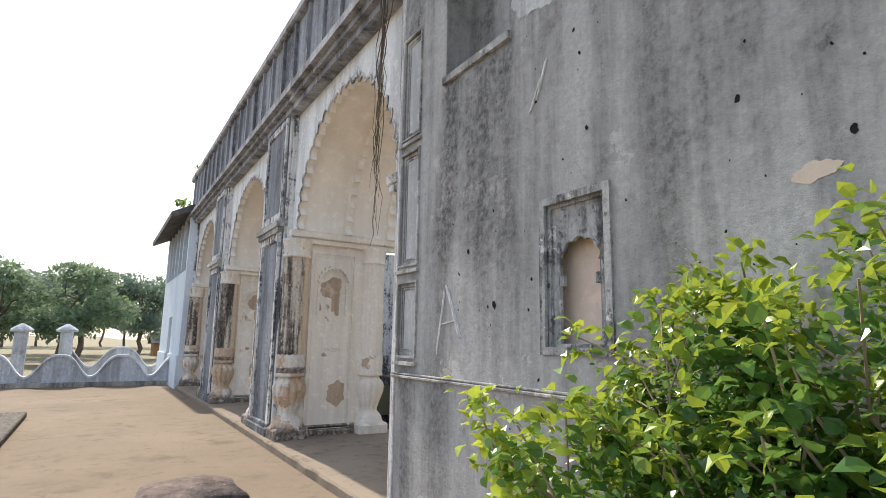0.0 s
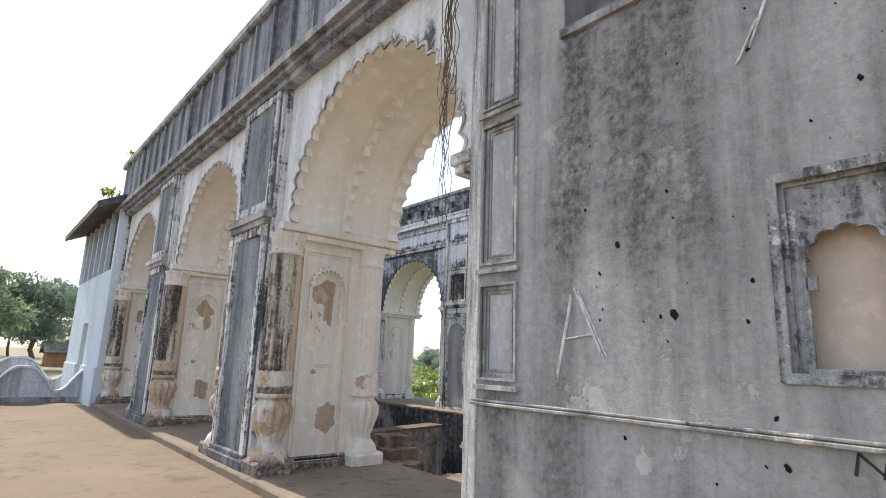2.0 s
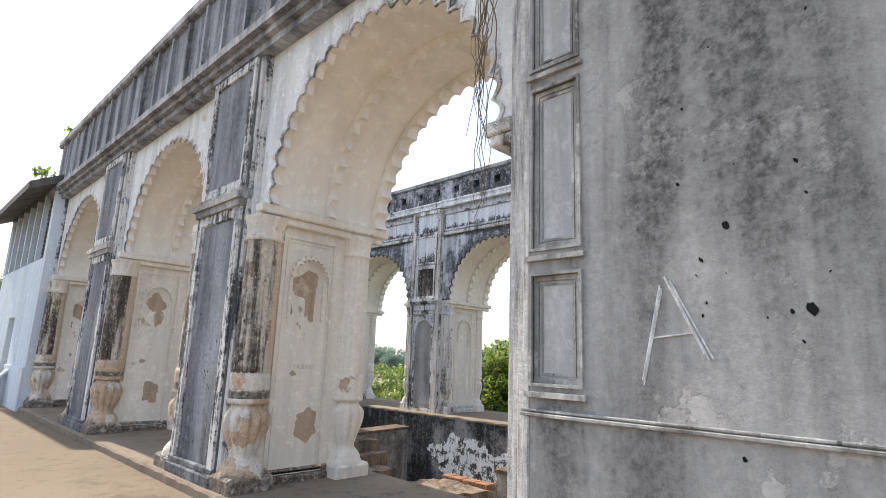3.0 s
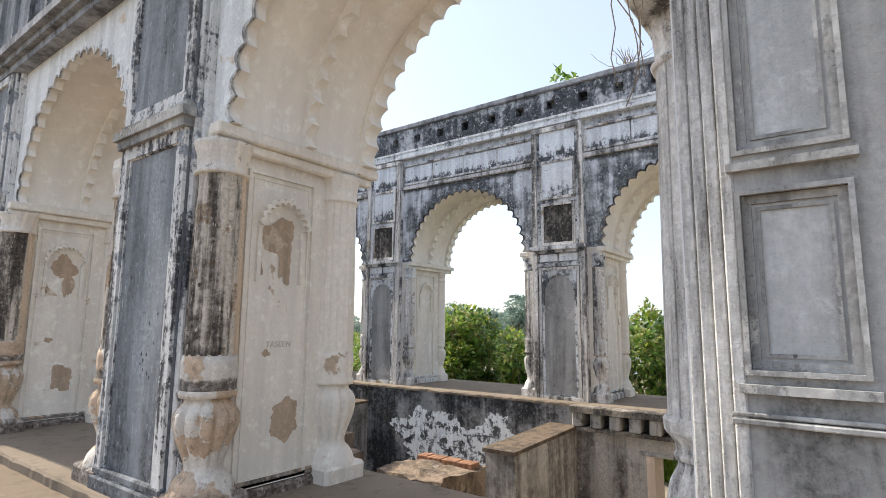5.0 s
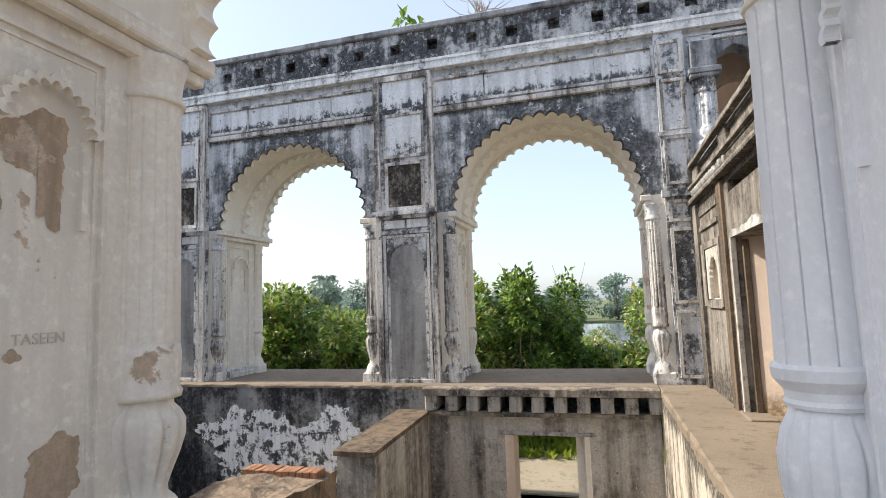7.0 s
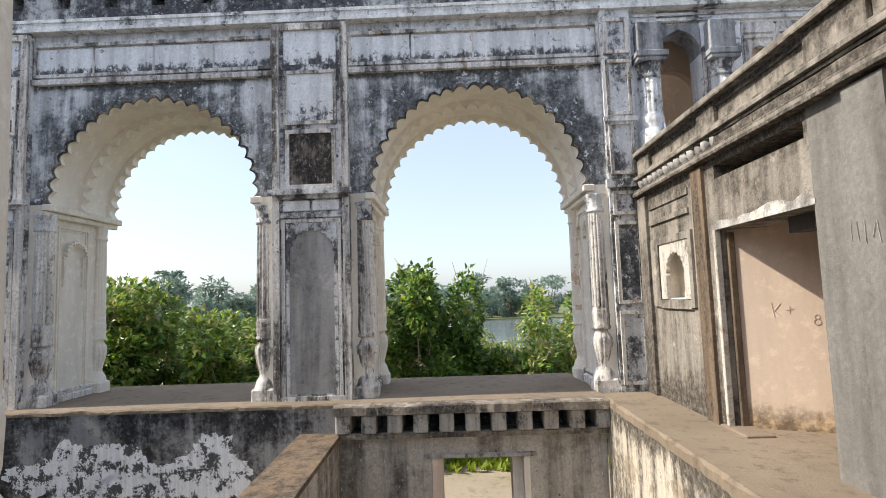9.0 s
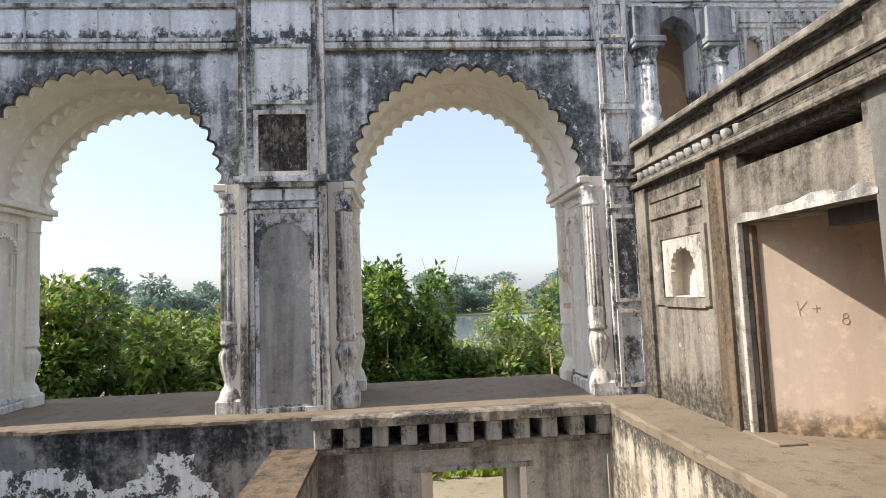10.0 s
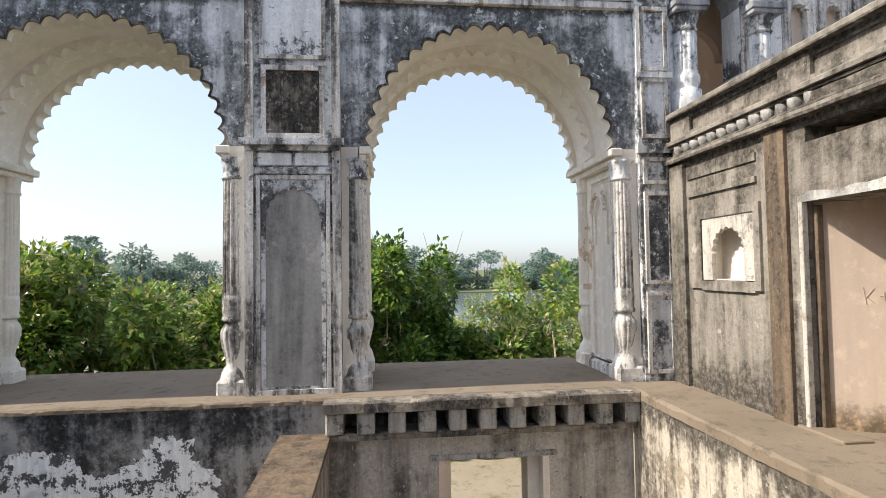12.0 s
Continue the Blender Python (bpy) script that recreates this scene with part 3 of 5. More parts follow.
# ---- grey wall beside the first arch ----
grey = thing("wall_grey_front", "weathered grey plaster wall with a small framed niche", "wall", kind="structure")
YE = 4.46
gx0, gx1 = XF, XF + DEEP
NY0, NY1, NZ0, NZ1 = 2.02, 2.50, 1.44, 2.30
UY0, UY1, UZ0, UZ1 = 2.83, 3.66, 3.62, 4.85
rows = [(gx0, gx1, Y0, NY0, 0, 4.95), (gx0, gx1, NY0, NY1, 0, NZ0), (gx0, gx1, NY0, NY1, NZ1, 4.95), (gx0 + 0.16, gx1, NY0, NY1, NZ0, NZ1),
        (gx0, gx1, NY1, UY0, 0, 4.95), (gx0, gx1, UY0, UY1, 0, UZ0), (gx0, gx1, UY0, UY1, UZ1, 4.95), (gx0 + 0.3, gx1, UY0, UY1, UZ0, UZ1),
        (gx0, gx1, UY1, YE - 0.4, 0, 4.95)]
part("wall_body", boxes(rows), GREY, grey)
STR = [(1.33, 1.98), (2.11, 3.16), (3.28, 4.30)]
bm = boxes([(gx0 + 0.04, gx1, YE - 0.4, YE - 0.05, 0, 4.95), (gx0, gx0 + 0.04, YE - 0.40, YE - 0.05, 0, 1.33)])
for a, b in zip([z for _, z in STR], [z for z, _ in STR[1:]] + [4.95]):
    box(bm, gx0, gx0 + 0.04, YE - 0.40, YE - 0.05, a, b)
part("wall_end", bm, GREY, grey)
for a, b in STR:
    bm = rim(bmesh.new(), gx0 + 0.004, YE - 0.40, YE - 0.05, a, b, 0.018, 0.02)
    rim(bm, gx0 + 0.041, YE - 0.382, YE - 0.068, a + 0.018, b - 0.018, 0.03, 0.025)
    rim(bm, gx0 + 0.041, YE - 0.34, YE - 0.11, a + 0.06, b - 0.06, 0.014, 0.02)
    box(bm, gx0 - 0.03, gx0, YE - 0.42, YE - 0.03, a - 0.06, a - 0.03)
    part("panel_border", bm, GREY_TRIM, grey)
    part("panel", boxes([(gx0 + 0.03, gx0 + 0.042, YE - 0.352, YE - 0.098, a + 0.048, b - 0.048)]), PANEL_PALE, grey)
for k in range(4):
    part("corner_moulding", boxes([(gx0 - 0.012 + 0.02 * k, gx0 + 0.10, YE - 0.05 + 0.05 * k, YE - 0.006 + 0.05 * k, 0, 4.95)], 0.006), GREYCOL, grey)
part("string_course", boxes([(gx0 - 0.03, gx0, Y0, YE, 1.165, 1.185), (gx0 - 0.02, gx0, Y0, YE, 1.19, 1.205)], 0.004), GREY_TRIM, grey)
part("opening_sill", boxes([(gx0 - 0.03, gx0 + 0.3, UY0 - 0.02, UY1 + 0.02, UZ0 - 0.06, UZ0)]), GREY_TRIM, grey)
# the framed niche
nic = part("niche_frame", rim(rim(bmesh.new(), gx0 + 0.005, NY0 - 0.035, NY1 + 0.035, NZ0 - 0.035, NZ1 + 0.035, 0.045, 0.022), gx0 + 0.05, NY0, NY1, NZ0, NZ1, 0.03, 0.035), NICHE, grey)
yn = (NY0 + NY1) / 2
bm = arch_slab(bmesh.new(), gx0 + 0.035, gx0 + 0.06, yn, 1.93, foil(0.13, 0.02, 5, 6, 1.08), 0.235, 0.36)
for s in (-1, 1):
    box(bm, gx0 + 0.035, gx0 + 0.06, yn + s * 0.195 - 0.04, yn + s * 0.195 + 0.04, NZ0, 1.93)
    box(bm, gx0 + 0.035, gx0 + 0.06, yn + s * 0.14 - 0.02, yn + s * 0.14 + 0.02, 1.80, 1.86)
part("niche_arch", bm, NICHE, nic)
part("niche_back", boxes([(gx0 + 0.14, gx0 + 0.162, NY0, NY1, NZ0, NZ1)]), INNER, nic)
# half pier at the wall's end, with its columns
half = thing("pier_at_grey_wall", "whitewashed half pier with fluted corner columns", "pier", kind="structure")
part("pier_body", boxes([(XF + 0.10, XF + DEEP, 4.06, 4.62, 0, SPRING)]), PALEWASH, half)
broad_column(half, XF + 0.39, 4.60, (GREYCOL, STREAKED), 1.08)
broad_column(half, XF + DEEP - 0.28, 4.70, (PALEWASH, CREAM), 1.05)
part("impost", boxes([(XF + 0.06, XF + DEEP + 0.06, 4.60, 4.80, 2.90, 2.98), (XF + 0.04, XF + DEEP + 0.08, 4.60, 4.84, 2.98, SPRING)], 0.012), STREAKED, half)

m = pose(XF + 0.86, 4.62, 0, 0, 0, -90)
bm = rim(bmesh.new(), 0.01, -0.36, 0.36, 0.18, 2.80, 0.03, 0.035)
rim(bm, 0.01, -0.30, 0.30, 0.24, 2.74, 0.012, 0.022)
part("relief_panel", turned(bm, m), PALEWASH, half)
bm = lip(-0.155, 0, 2.32, (0.205, 0.03, 11, 5), (0.245, 0.03, 11, 5), 0.05)
for k in (-0.225, 0.225):
    box(bm, -0.03, 0.01, k - 0.018, k + 0.018, 1.85, 2.32)
part("medallion", turned(bm, m), PALEWASH, half)

# ---- rear arcade ----
XB = 10.42
rear = thing("wall_rear_arcade", "blackened plaster arcade wall with lobed arches and panelled pilasters", "wall", kind="structure")
pier(rear, XB, 3.9, SOOTY, CREAM, (STREAKED, STREAKED, SOOTY), 0.88, (1,))
cp = part("corner_pilaster", boxes([(XB, XB + 0.10, 4.02, 4.47, 0, 5.75)]), SOOTY, rear)
bm = bmesh.new()
for a, b in ((0.15, 1.2), (1.3, 2.5), (2.6, 2.95), (3.2, 4.0), (4.1, 4.95), (5.05, 5.6)):
    rim(bm, XB, 4.06, 4.43, a, b, 0.05, 0.035)
part("border", bm, STREAKED, cp)
part("cap", boxes([(XB - 0.08, XB, 3.98, 4.52, 3.0, 3.12), (XB - 0.05, XB, 4.0, 4.5, 4.0, 4.07)]), SOOTY, cp)
for yc in REAR_PIERS:
    pier(rear, XB, yc, SOOTY, CREAM, (STREAKED, STREAKED, SOOTY), 0.88)
    pil = part("pilaster", boxes([(XB, XB + 0.10, yc - 0.57, yc + 0.57, 0, 5.75)]), SOOTY, rear)
    bm = rim(bmesh.new(), XB, yc - 0.57, yc + 0.57, 0.02, 5.72, 0.10, 0.05)
    rim(bm, XB, yc - 0.44, yc + 0.44, 0.05, 2.70, 0.05, 0.035)
    rim(bm, XB, yc - 0.38, yc + 0.38, 3.16, 4.06, 0.06, 0.03)
    rim(bm, XB, yc - 0.40, yc + 0.40, 4.14, 4.98, 0.05, 0.03)
    part("border", bm, STREAKED, pil)
    bm = arch_slab(bmesh.new(), XB - 0.025, XB, yc, 2.22, foil(0.30, 0.03, 9, 5), 0.38, 0.44)
    for s in (-1, 1):
        box(bm, XB - 0.025, XB, yc + s * 0.355 - 0.025, yc + s * 0.355 + 0.025, 0.12, 2.22)
    part("blind_niche", bm, SOOTY, pil)
    part("niche_panel", boxes([(XB - 0.004, XB + 0.01, yc - 0.33, yc + 0.33, 0.15, 2.6)]), GREY, pil)
    part("cap", boxes([(XB - 0.04, XB, yc - 0.5, yc + 0.5, 2.72, 2.80), (XB - 0.07, XB, yc - 0.56, yc + 0.56, 3.00, 3.06), (XB - 0.12, XB, yc - 0.62, yc + 0.62, 3.06, 3.14)]), SOOTY, pil)
    part("frieze_tile", boxes([(XB - 0.03, XB, yc - 0.42, yc - 0.02, 2.82, 2.98), (XB - 0.03, XB, yc + 0.02, yc + 0.42, 2.82, 2.98)], 0.01), FRIEZE, pil)
    part("top_panel", boxes([(XB - 0.006, XB, yc - 0.40, yc + 0.40, 5.08, 5.62)]), FRIEZE, pil)
    part("upper_panel", boxes([(XB - 0.006, XB, yc - 0.36, yc + 0.36, 4.18, 4.94)]), FRIEZE, pil)
    part("middle_panel", boxes([(XB - 0.006, XB, yc - 0.33, yc + 0.33, 3.21, 4.01)]), DARK_PANEL, pil)
for yc, half_bay in REAR_BAYS:
    bay(rear, XB, yc, SPANDREL, 5.75, half_bay, DARK_PANEL)
    part("frieze_panel", boxes([(XB + 0.085, XB + 0.1, yc - half_bay + 0.59, yc + half_bay - 0.59, 5.10, 5.52)]), FRIEZE, rear)
    bm = rim(bmesh.new(), XB + 0.1, yc - half_bay + 0.575, yc + half_bay - 0.575, 5.06, 5.60, 0.05, 0.05)
    box(bm, XB + 0.02, XB + 0.1, yc - half_bay + 0.575, yc + half_bay - 0.575, 4.94, 5.02)
    for k in range(1, 4):
        box(bm, XB + 0.075, XB + 0.1, yc - half_bay + 0.575 + (half_bay - 0.575) / 2 * k - 0.012, yc - half_bay + 0.575 + (half_bay - 0.575) / 2 * k + 0.012, 5.1, 5.55)
    part("frieze_border", bm, STREAKED, rear)
YR0, YR1 = 0.5, 21.5
part("cornice", boxes([(XB - 0.05, XB + DEEP, YR0, YR1, 5.75, 5.80), (XB - 0.02, XB + DEEP, YR0, YR1, 5.80, 5.90), (XB - 0.04, XB + DEEP, YR0, YR1, 5.90, 5.95)]), CORNICE, rear)
bm = bmesh.new()
y = YR0
hole_y = [9.02 + 0.74 * k for k in range(-10, 17)]
for hy in hole_y:
    box(bm, XB + 0.0, XB + 0.35, y, hy - 0.10, 5.95, 6.53)
    box(bm, XB + 0.0, XB + 0.35, hy - 0.10, hy + 0.10, 5.95, 6.13)
    box(bm, XB + 0.0, XB + 0.35, hy - 0.10, hy + 0.10, 6.33, 6.53)
    box(bm, XB + 0.22, XB + 0.35, hy - 0.10, hy + 0.10, 6.13, 6.33)
    y = hy + 0.10
box(bm, XB, XB + 0.35, y, YR1, 5.95, 6.53)
part("parapet", bm, PARAPET_BLACK, rear)
part("coping", boxes([(XB - 0.06, XB + 0.42, YR0, YR1, 6.53, 6.65)], 0.02), PARAPET, rear)

# ---- floors ----
structure("floor_arcade", worn_slab(XF - 0.12, 4.12, -4, 21.5, -0.3, 0.09, 1), FLOOR, "dusty concrete floor under the arcade", "floor")
structure("floor_walkway", turned(worn_slab(-4.80, 25.0, 4.12, XB - 0.02, -0.06, 0.05, 2, 0.03, 0.06), Matrix(((0, 1, 0, 0), (-1, 0, 0, 0), (0, 0, 1, 0), (0, 0, 0, 1)))), FLOOR, "sunlit dusty walkway beside the pit", "floor")
structure("floor_ledge", worn_slab(10.10, 12.45, 4.8, 21.5, 0.0, 0.06, 3, 0.03, 0.05), FLOOR, "dusty ledge under the rear arches", "floor")
HX0, HX1, HY0, HY1 = -3.6, -1.25, 8.2, 12.4
structure("ground_yard", boxes([(-40, HX0, -25, 20.2, -0.6, -0.01), (HX1, XF - 0.12, -25, 20.2, -0.6, -0.01), (HX0, HX1, -25, HY0, -0.6, -0.01), (HX0, HX1, HY1, 20.2, -0.6, -0.01)]), YARD, "sunlit sandy concrete yard", "ground")
structure("kerb_opening", boxes([(HX0 - 0.3, HX0, HY0 - 0.3, HY1 + 0.3, -0.1, 0.09), (HX1, HX1 + 0.34, HY0 - 0.3, HY1 + 0.45, -0.1, 0.09), (HX0, HX1, HY1, HY1 + 0.45, -0.1, 0.09), (HX0, HX1, HY0 - 0.3, HY0, -0.1, 0.09)], 0.02), BROWNISH, "low stone kerb round a dark opening in the yard", "kerb")
structure("wall_opening", boxes([(HX0 - 0.2, HX0, HY0, HY1, -2.5, -0.1), (HX1, HX1 + 0.2, HY0, HY1, -2.5, -0.1), (HX0, HX1, HY1, HY1 + 0.2, -2.5, -0.1), (HX0, HX1, HY0 - 0.2, HY0, -2.5, -0.1), (HX0 - 0.2, HX1 + 0.2, HY0 - 0.2, HY1 + 0.2, -2.6, -2.5)]), PITWALL, "dark damp walls of the yard opening", "wall")

# ---- pit ----
pit = thing("wall_pit", "damp stained walls of the sunken court", "wall", kind="structure")
WY0, WY1, WZ1 = 5.88, 7.17, -0.71
part("pit_wall", boxes([(10.12, 10.6, 4.8, WY0, -2.4, -0.37), (10.12, 10.6, WY1, 8.5, -2.4, -0.37), (10.12, 10.6, WY0, WY1, WZ1, -0.37),
                        (4.1, 4.4, 4.8, 21.5, -2.4, -0.3), (4.1, 10.6, 21.4, 21.8, -2.4, 0)]), PITWALL, pit)
part("pit_wall", boxes([(4.1, 10.12, 4.55, 4.785, -2.4, -0.06)]), CORNERWASH, pit, "cream plaster wall with black drips")
part("pit_wall", boxes([(10.12, 10.6, 8.5, 21.4, -2.4, 0.0)]), PITBLACK, pit)
# Recess back coloured near-black to paint in the shade between the brackets.
part("bracket_recess_shade", boxes([(10.50, 10.6, 4.8, 8.5, -0.37, 0.0)]), PITBLACK, pit)
part("ledge_beam", worn_slab(9.90, 10.14, 4.8, 8.50, -0.075, 0.052, 4), BEAM, pit)
part("bracket_shelf", worn_slab(10.0, 10.14, 4.8, 8.50, -0.41, -0.335, 5, 0.012), BEAM, pit)
for k in range(11):
    y = 4.86 + 0.352 * k
    part("bracket", boxes([(9.95, 10.51, y - 0.10, y + 0.10, -0.333, -0.077)], 0.018), BRACKET, pit)
structure("floor_pit", boxes([(4.1, 12.4, 4.5, 21.8, -2.6, -2.4)]), SCRUB_GROUND, "earth floor of the sunken court", "floor")

# ---- the block with the door ----
YD = 4.05
blk = thing("wall_door_block", "brown stained plaster wall with a doorway and a scalloped cornice", "wall", kind="structure")
DX0, DX1, DZ = 6.57, 8.18, 2.08
SX0, SX1, SZ0, SZ1 = 6.62, 8.10, 2.61, 2.75
IX0, IX1, IZ0, IZ1 = 8.80, 9.70, 1.36, 2.06
rows = [(DX0, DX1, 3.6, YD, DZ, SZ0), (DX0, SX0, 3.6, YD, SZ0, SZ1), (SX1, DX1, 3.6, YD, SZ0, SZ1), (DX0, DX1, 3.6, YD, SZ1, 3.12),
        (DX1, IX0, 3.6, YD, 0, 3.12), (IX0, IX1, 3.6, YD, 0, IZ0), (IX0, IX1, 3.6, YD, IZ1, 3.12), (IX0, IX1, 3.6, YD - 0.22, IZ0, IZ1), (IX1, XB + 0.1, 3.6, YD, 0, 3.12)]
part("wall_body", boxes(rows), BROWNISH, blk)
part("near_wall", boxes([(4.0, DX0, 3.6, YD, 0, 3.12)]), DARKGREY, blk, "dark grey scratched plaster beside the door")
SPLAY = pose(8.16, 3.88, 0, 0, 0, -24)                       # the splayed side wall inside the door
part("splayed_wall", turned(boxes([(0, 0.4, -3.0, 0.05, 0, 3.3)]), SPLAY), INNER, blk)
part("inner_wall", boxes([(4.0, 8.6, 0.2, 0.6, 0, 3.3), (4.0, 6.3, 0.6, 3.6, 0, 3.3)]), INNER, blk)
part("inner_ceiling", boxes([(4.0, 8.6, 0.2, 3.6, 3.3, 3.38)]), INNER, blk)
bm = bmesh.new()
bm.free()
for k, (a, b, d) in enumerate(((2.83, 2.92, 0.10), (3.03, 3.06, 0.05), (3.065, 3.12, 0.09), (3.42, 3.50, 0.06))):
    part("coping" if k == 3 else "cornice_band", turned(worn_slab(YD - 0.02, YD + d, -XB - 0.05, -4.0, a, b, 30 + k, 0.010), Matrix(((0, -1, 0, 0), (1, 0, 0, 0), (0, 0, 1, 0), (0, 0, 0, 1)))), BROWNISH, blk)
part("parapet", boxes([(4.0, XB + 0.05, YD - 0.40, YD - 0.055, 3.12, 3.46)]), BROWNISH, blk)
for a, b in ((4.0, 4.6), (5.9, 6.55), (8.02, 8.42), (9.95, XB + 0.05)):
    part("parapet_pier", boxes([(a, b, YD - 0.056, YD, 3.121, 3.419)], 0.01), BROWNISH, blk)
part("parapet_sill", boxes([(4.0, XB + 0.05, YD - 0.056, YD - 0.01, 3.121, 3.19)]), BROWNISH, blk)
part("parapet_fillet", boxes([(4.0, XB + 0.05, YD - 0.056, YD - 0.03, 3.36, 3.385)]), BROWNISH, blk)
part("worn_band", turned(worn_slab(YD - 0.02, YD + 0.045, -8.0, -4.0, 2.92, 3.03, 12, 0.014), Matrix(((0, -1, 0, 0), (1, 0, 0, 0), (0, 0, 1, 0), (0, 0, 0, 1)))), BROWNISH, blk)
for k in range(13):
    x = 8.0 + 0.18 * k
    r = 0.078 * (1 - 0.25 * (k < 4) * random.Random(k).random())
    part("scallop", lathe(bmesh.new(), x, YD + 0.0, [(2.905, 0.03, 0), (2.94, r * 0.75, 0), (2.98, r, 0), (3.028, r, 0)], 14), GREY_TRIM, blk, smooth=True)
part("brown_pilaster", boxes([(8.32, 8.58, YD, YD + 0.04, 0, 2.80)]), RUST, blk)
part("corner_strip", boxes([(10.05, 10.36, YD, YD + 0.05, 0, 2.80)]), BROWNISH, blk)
part("near_pilaster", boxes([(5.75, 6.12, YD, YD + 0.05, 0, 2.80)]), DARKGREY, blk)
bm = bmesh.new()
for a, b, c, d in ((8.70, 8.79, 1.26, 2.16), (9.72, 9.98, 1.26, 2.16), (8.79, 9.72, 2.07, 2.16), (8.79, 9.72, 1.24, 1.35)):
    box(bm, a, b, YD - 0.01, YD + 0.035, c, d)
nf = part("niche_frame", bm, BROWNISH, blk)
m = pose(9.25, YD, 0, 0, 0, -90)
bm = arch_slab(bmesh.new(), -0.02, 0.03, 0, 1.66, foil(0.26, 0.03, 9, 5), 0.46, 0.41)
for s in (-1, 1):
    box(bm, -0.02, 0.03, s * 0.37 - 0.09, s * 0.37 + 0.09, 1.36, 1.66)
part("niche_arch", turned(bm, m), CORNERWHITE, nf)
part("niche_back", boxes([(IX0, IX1, YD - 0.225, YD - 0.21, IZ0, IZ1), (IX1 - 0.012, IX1 + 0.003, YD - 0.21, YD - 0.03, IZ0, IZ1), (IX0 - 0.003, IX0 + 0.012, YD - 0.21, YD - 0.03, IZ0, IZ1), (IX0, IX1, YD - 0.21, YD - 0.03, IZ0 - 0.003, IZ0 + 0.01)]), CREAM, nf)
part("upper_recess", boxes([(8.75, 10.0, YD, YD + 0.02, 2.58, 2.66), (8.75, 10.0, YD, YD + 0.03, 2.36, 2.42)]), BROWNISH, blk)
dr = part("door_frame", boxes([(DX1 - 0.02, DX1 + 0.03, 4.0, YD + 0.012, 0, DZ)], 0.006), CORNERWHITE, blk)
part("inner_jamb", boxes([(DX1 - 0.045, DX1 + 0.02, 3.87, 3.94, 0, DZ - 0.03)], 0.008), RUST, dr)
part("lintel_beam", boxes([(DX0, DX0 + 0.75, 3.62, 3.8, DZ - 0.14, DZ)]), WOOD, dr)
part("door_step", boxes([(DX1 - 0.42, DX1 + 0.10, 3.82, 4.10, 0, 0.075)], 0.01), FLOOR, dr)

# ---- upper gallery beside the rear arcade ----
gal = thing("wall_upper_gallery", "stained upper gallery wall with small engaged columns", "wall", kind="structure")
GX = XB + 0.12
part("gallery_wall", boxes([(GX, GX + 0.4, 3.56, 3.9, 3.2, 5.75), (GX, GX + 0.4, 2.30, 2.92, 3.2, 5.75), (GX, GX + 0.4, 0.5, 2.30, 3.2, 4.40), (GX, GX + 0.4, 0.5, 2.30, 5.52, 5.75), (GX + 0.16, GX + 0.4, 0.5, 2.30, 4.40, 5.52)]), FRIEZE, gal)
part("arch_head", arch_slab(bmesh.new(), GX, GX + 0.4, 3.24, 5.06, [(0.32, 0), (0.30, 0.14), (0.23, 0.26), (0.12, 0.34), (0, 0.39), (-0.12, 0.34), (-0.23, 0.26), (-0.30, 0.14), (-0.32, 0)], 0.33, 0.69), PARAPET, gal)
bm = bmesh.new()
for s in (-1, 1):
    box(bm, GX - 0.03, GX, 3.24 + s * 0.35 - 0.025, 3.24 + s * 0.35 + 0.025, 3.4, 5.06)
    box(bm, GX - 0.02, GX, 3.24 + s * 0.41 - 0.02, 3.24 + s * 0.41 + 0.02, 3.4, 5.10)
part("opening_border", bm, STREAKED, gal)
for yc in (2.03, 1.50, 0.97):
    bm = arch_slab(bmesh.new(), GX, GX + 0.161, yc, 5.02, foil(0.11, 0.018, 5, 6), 0.262, 0.5)
    for s in (-1, 1):
        box(bm, GX, GX + 0.161, *sorted((yc + s * 0.262, yc + s * 0.125)), 4.40, 5.02)
    box(bm, GX - 0.03, GX, yc - 0.22, yc + 0.22, 5.34, 5.38)
    rim(bm, GX, yc - 0.24, yc + 0.24, 4.42, 5.30, 0.045, 0.03)
    part("small_niche", bm, STREAKED, gal)
    part("niche_back", boxes([(GX + 0.13, GX + 0.158, yc - 0.2, yc + 0.2, 4.41, 5.2)]), INNER, gal)
part("top_moulding", boxes([(GX - 0.05, GX, 0.5, 3.95, 5.56, 5.61), (GX - 0.03, GX, 0.5, 3.95, 5.66, 5.70)]), CORNICE, gal)
part("room_wall", boxes([(12.3, 12.5, 3.15, 4.6, 3.2, 5.75), (12.3, 12.5, 0.5, 2.75, 3.2, 5.75), (12.3, 12.5, 2.75, 3.15, 4.6, 5.75), (GX + 0.4, 12.3, 0.5, 0.7, 3.2, 5.75), (GX + 0.4, 12.5, 0.5, 3.9, 3.1, 3.2)]), INNER, gal)
part("inner_arch", arch_slab(bmesh.new(), 11.6, 11.75, 3.0, 4.75, foil(0.48, 0, 3, 6), 0.9, 0.99), INNER, gal)
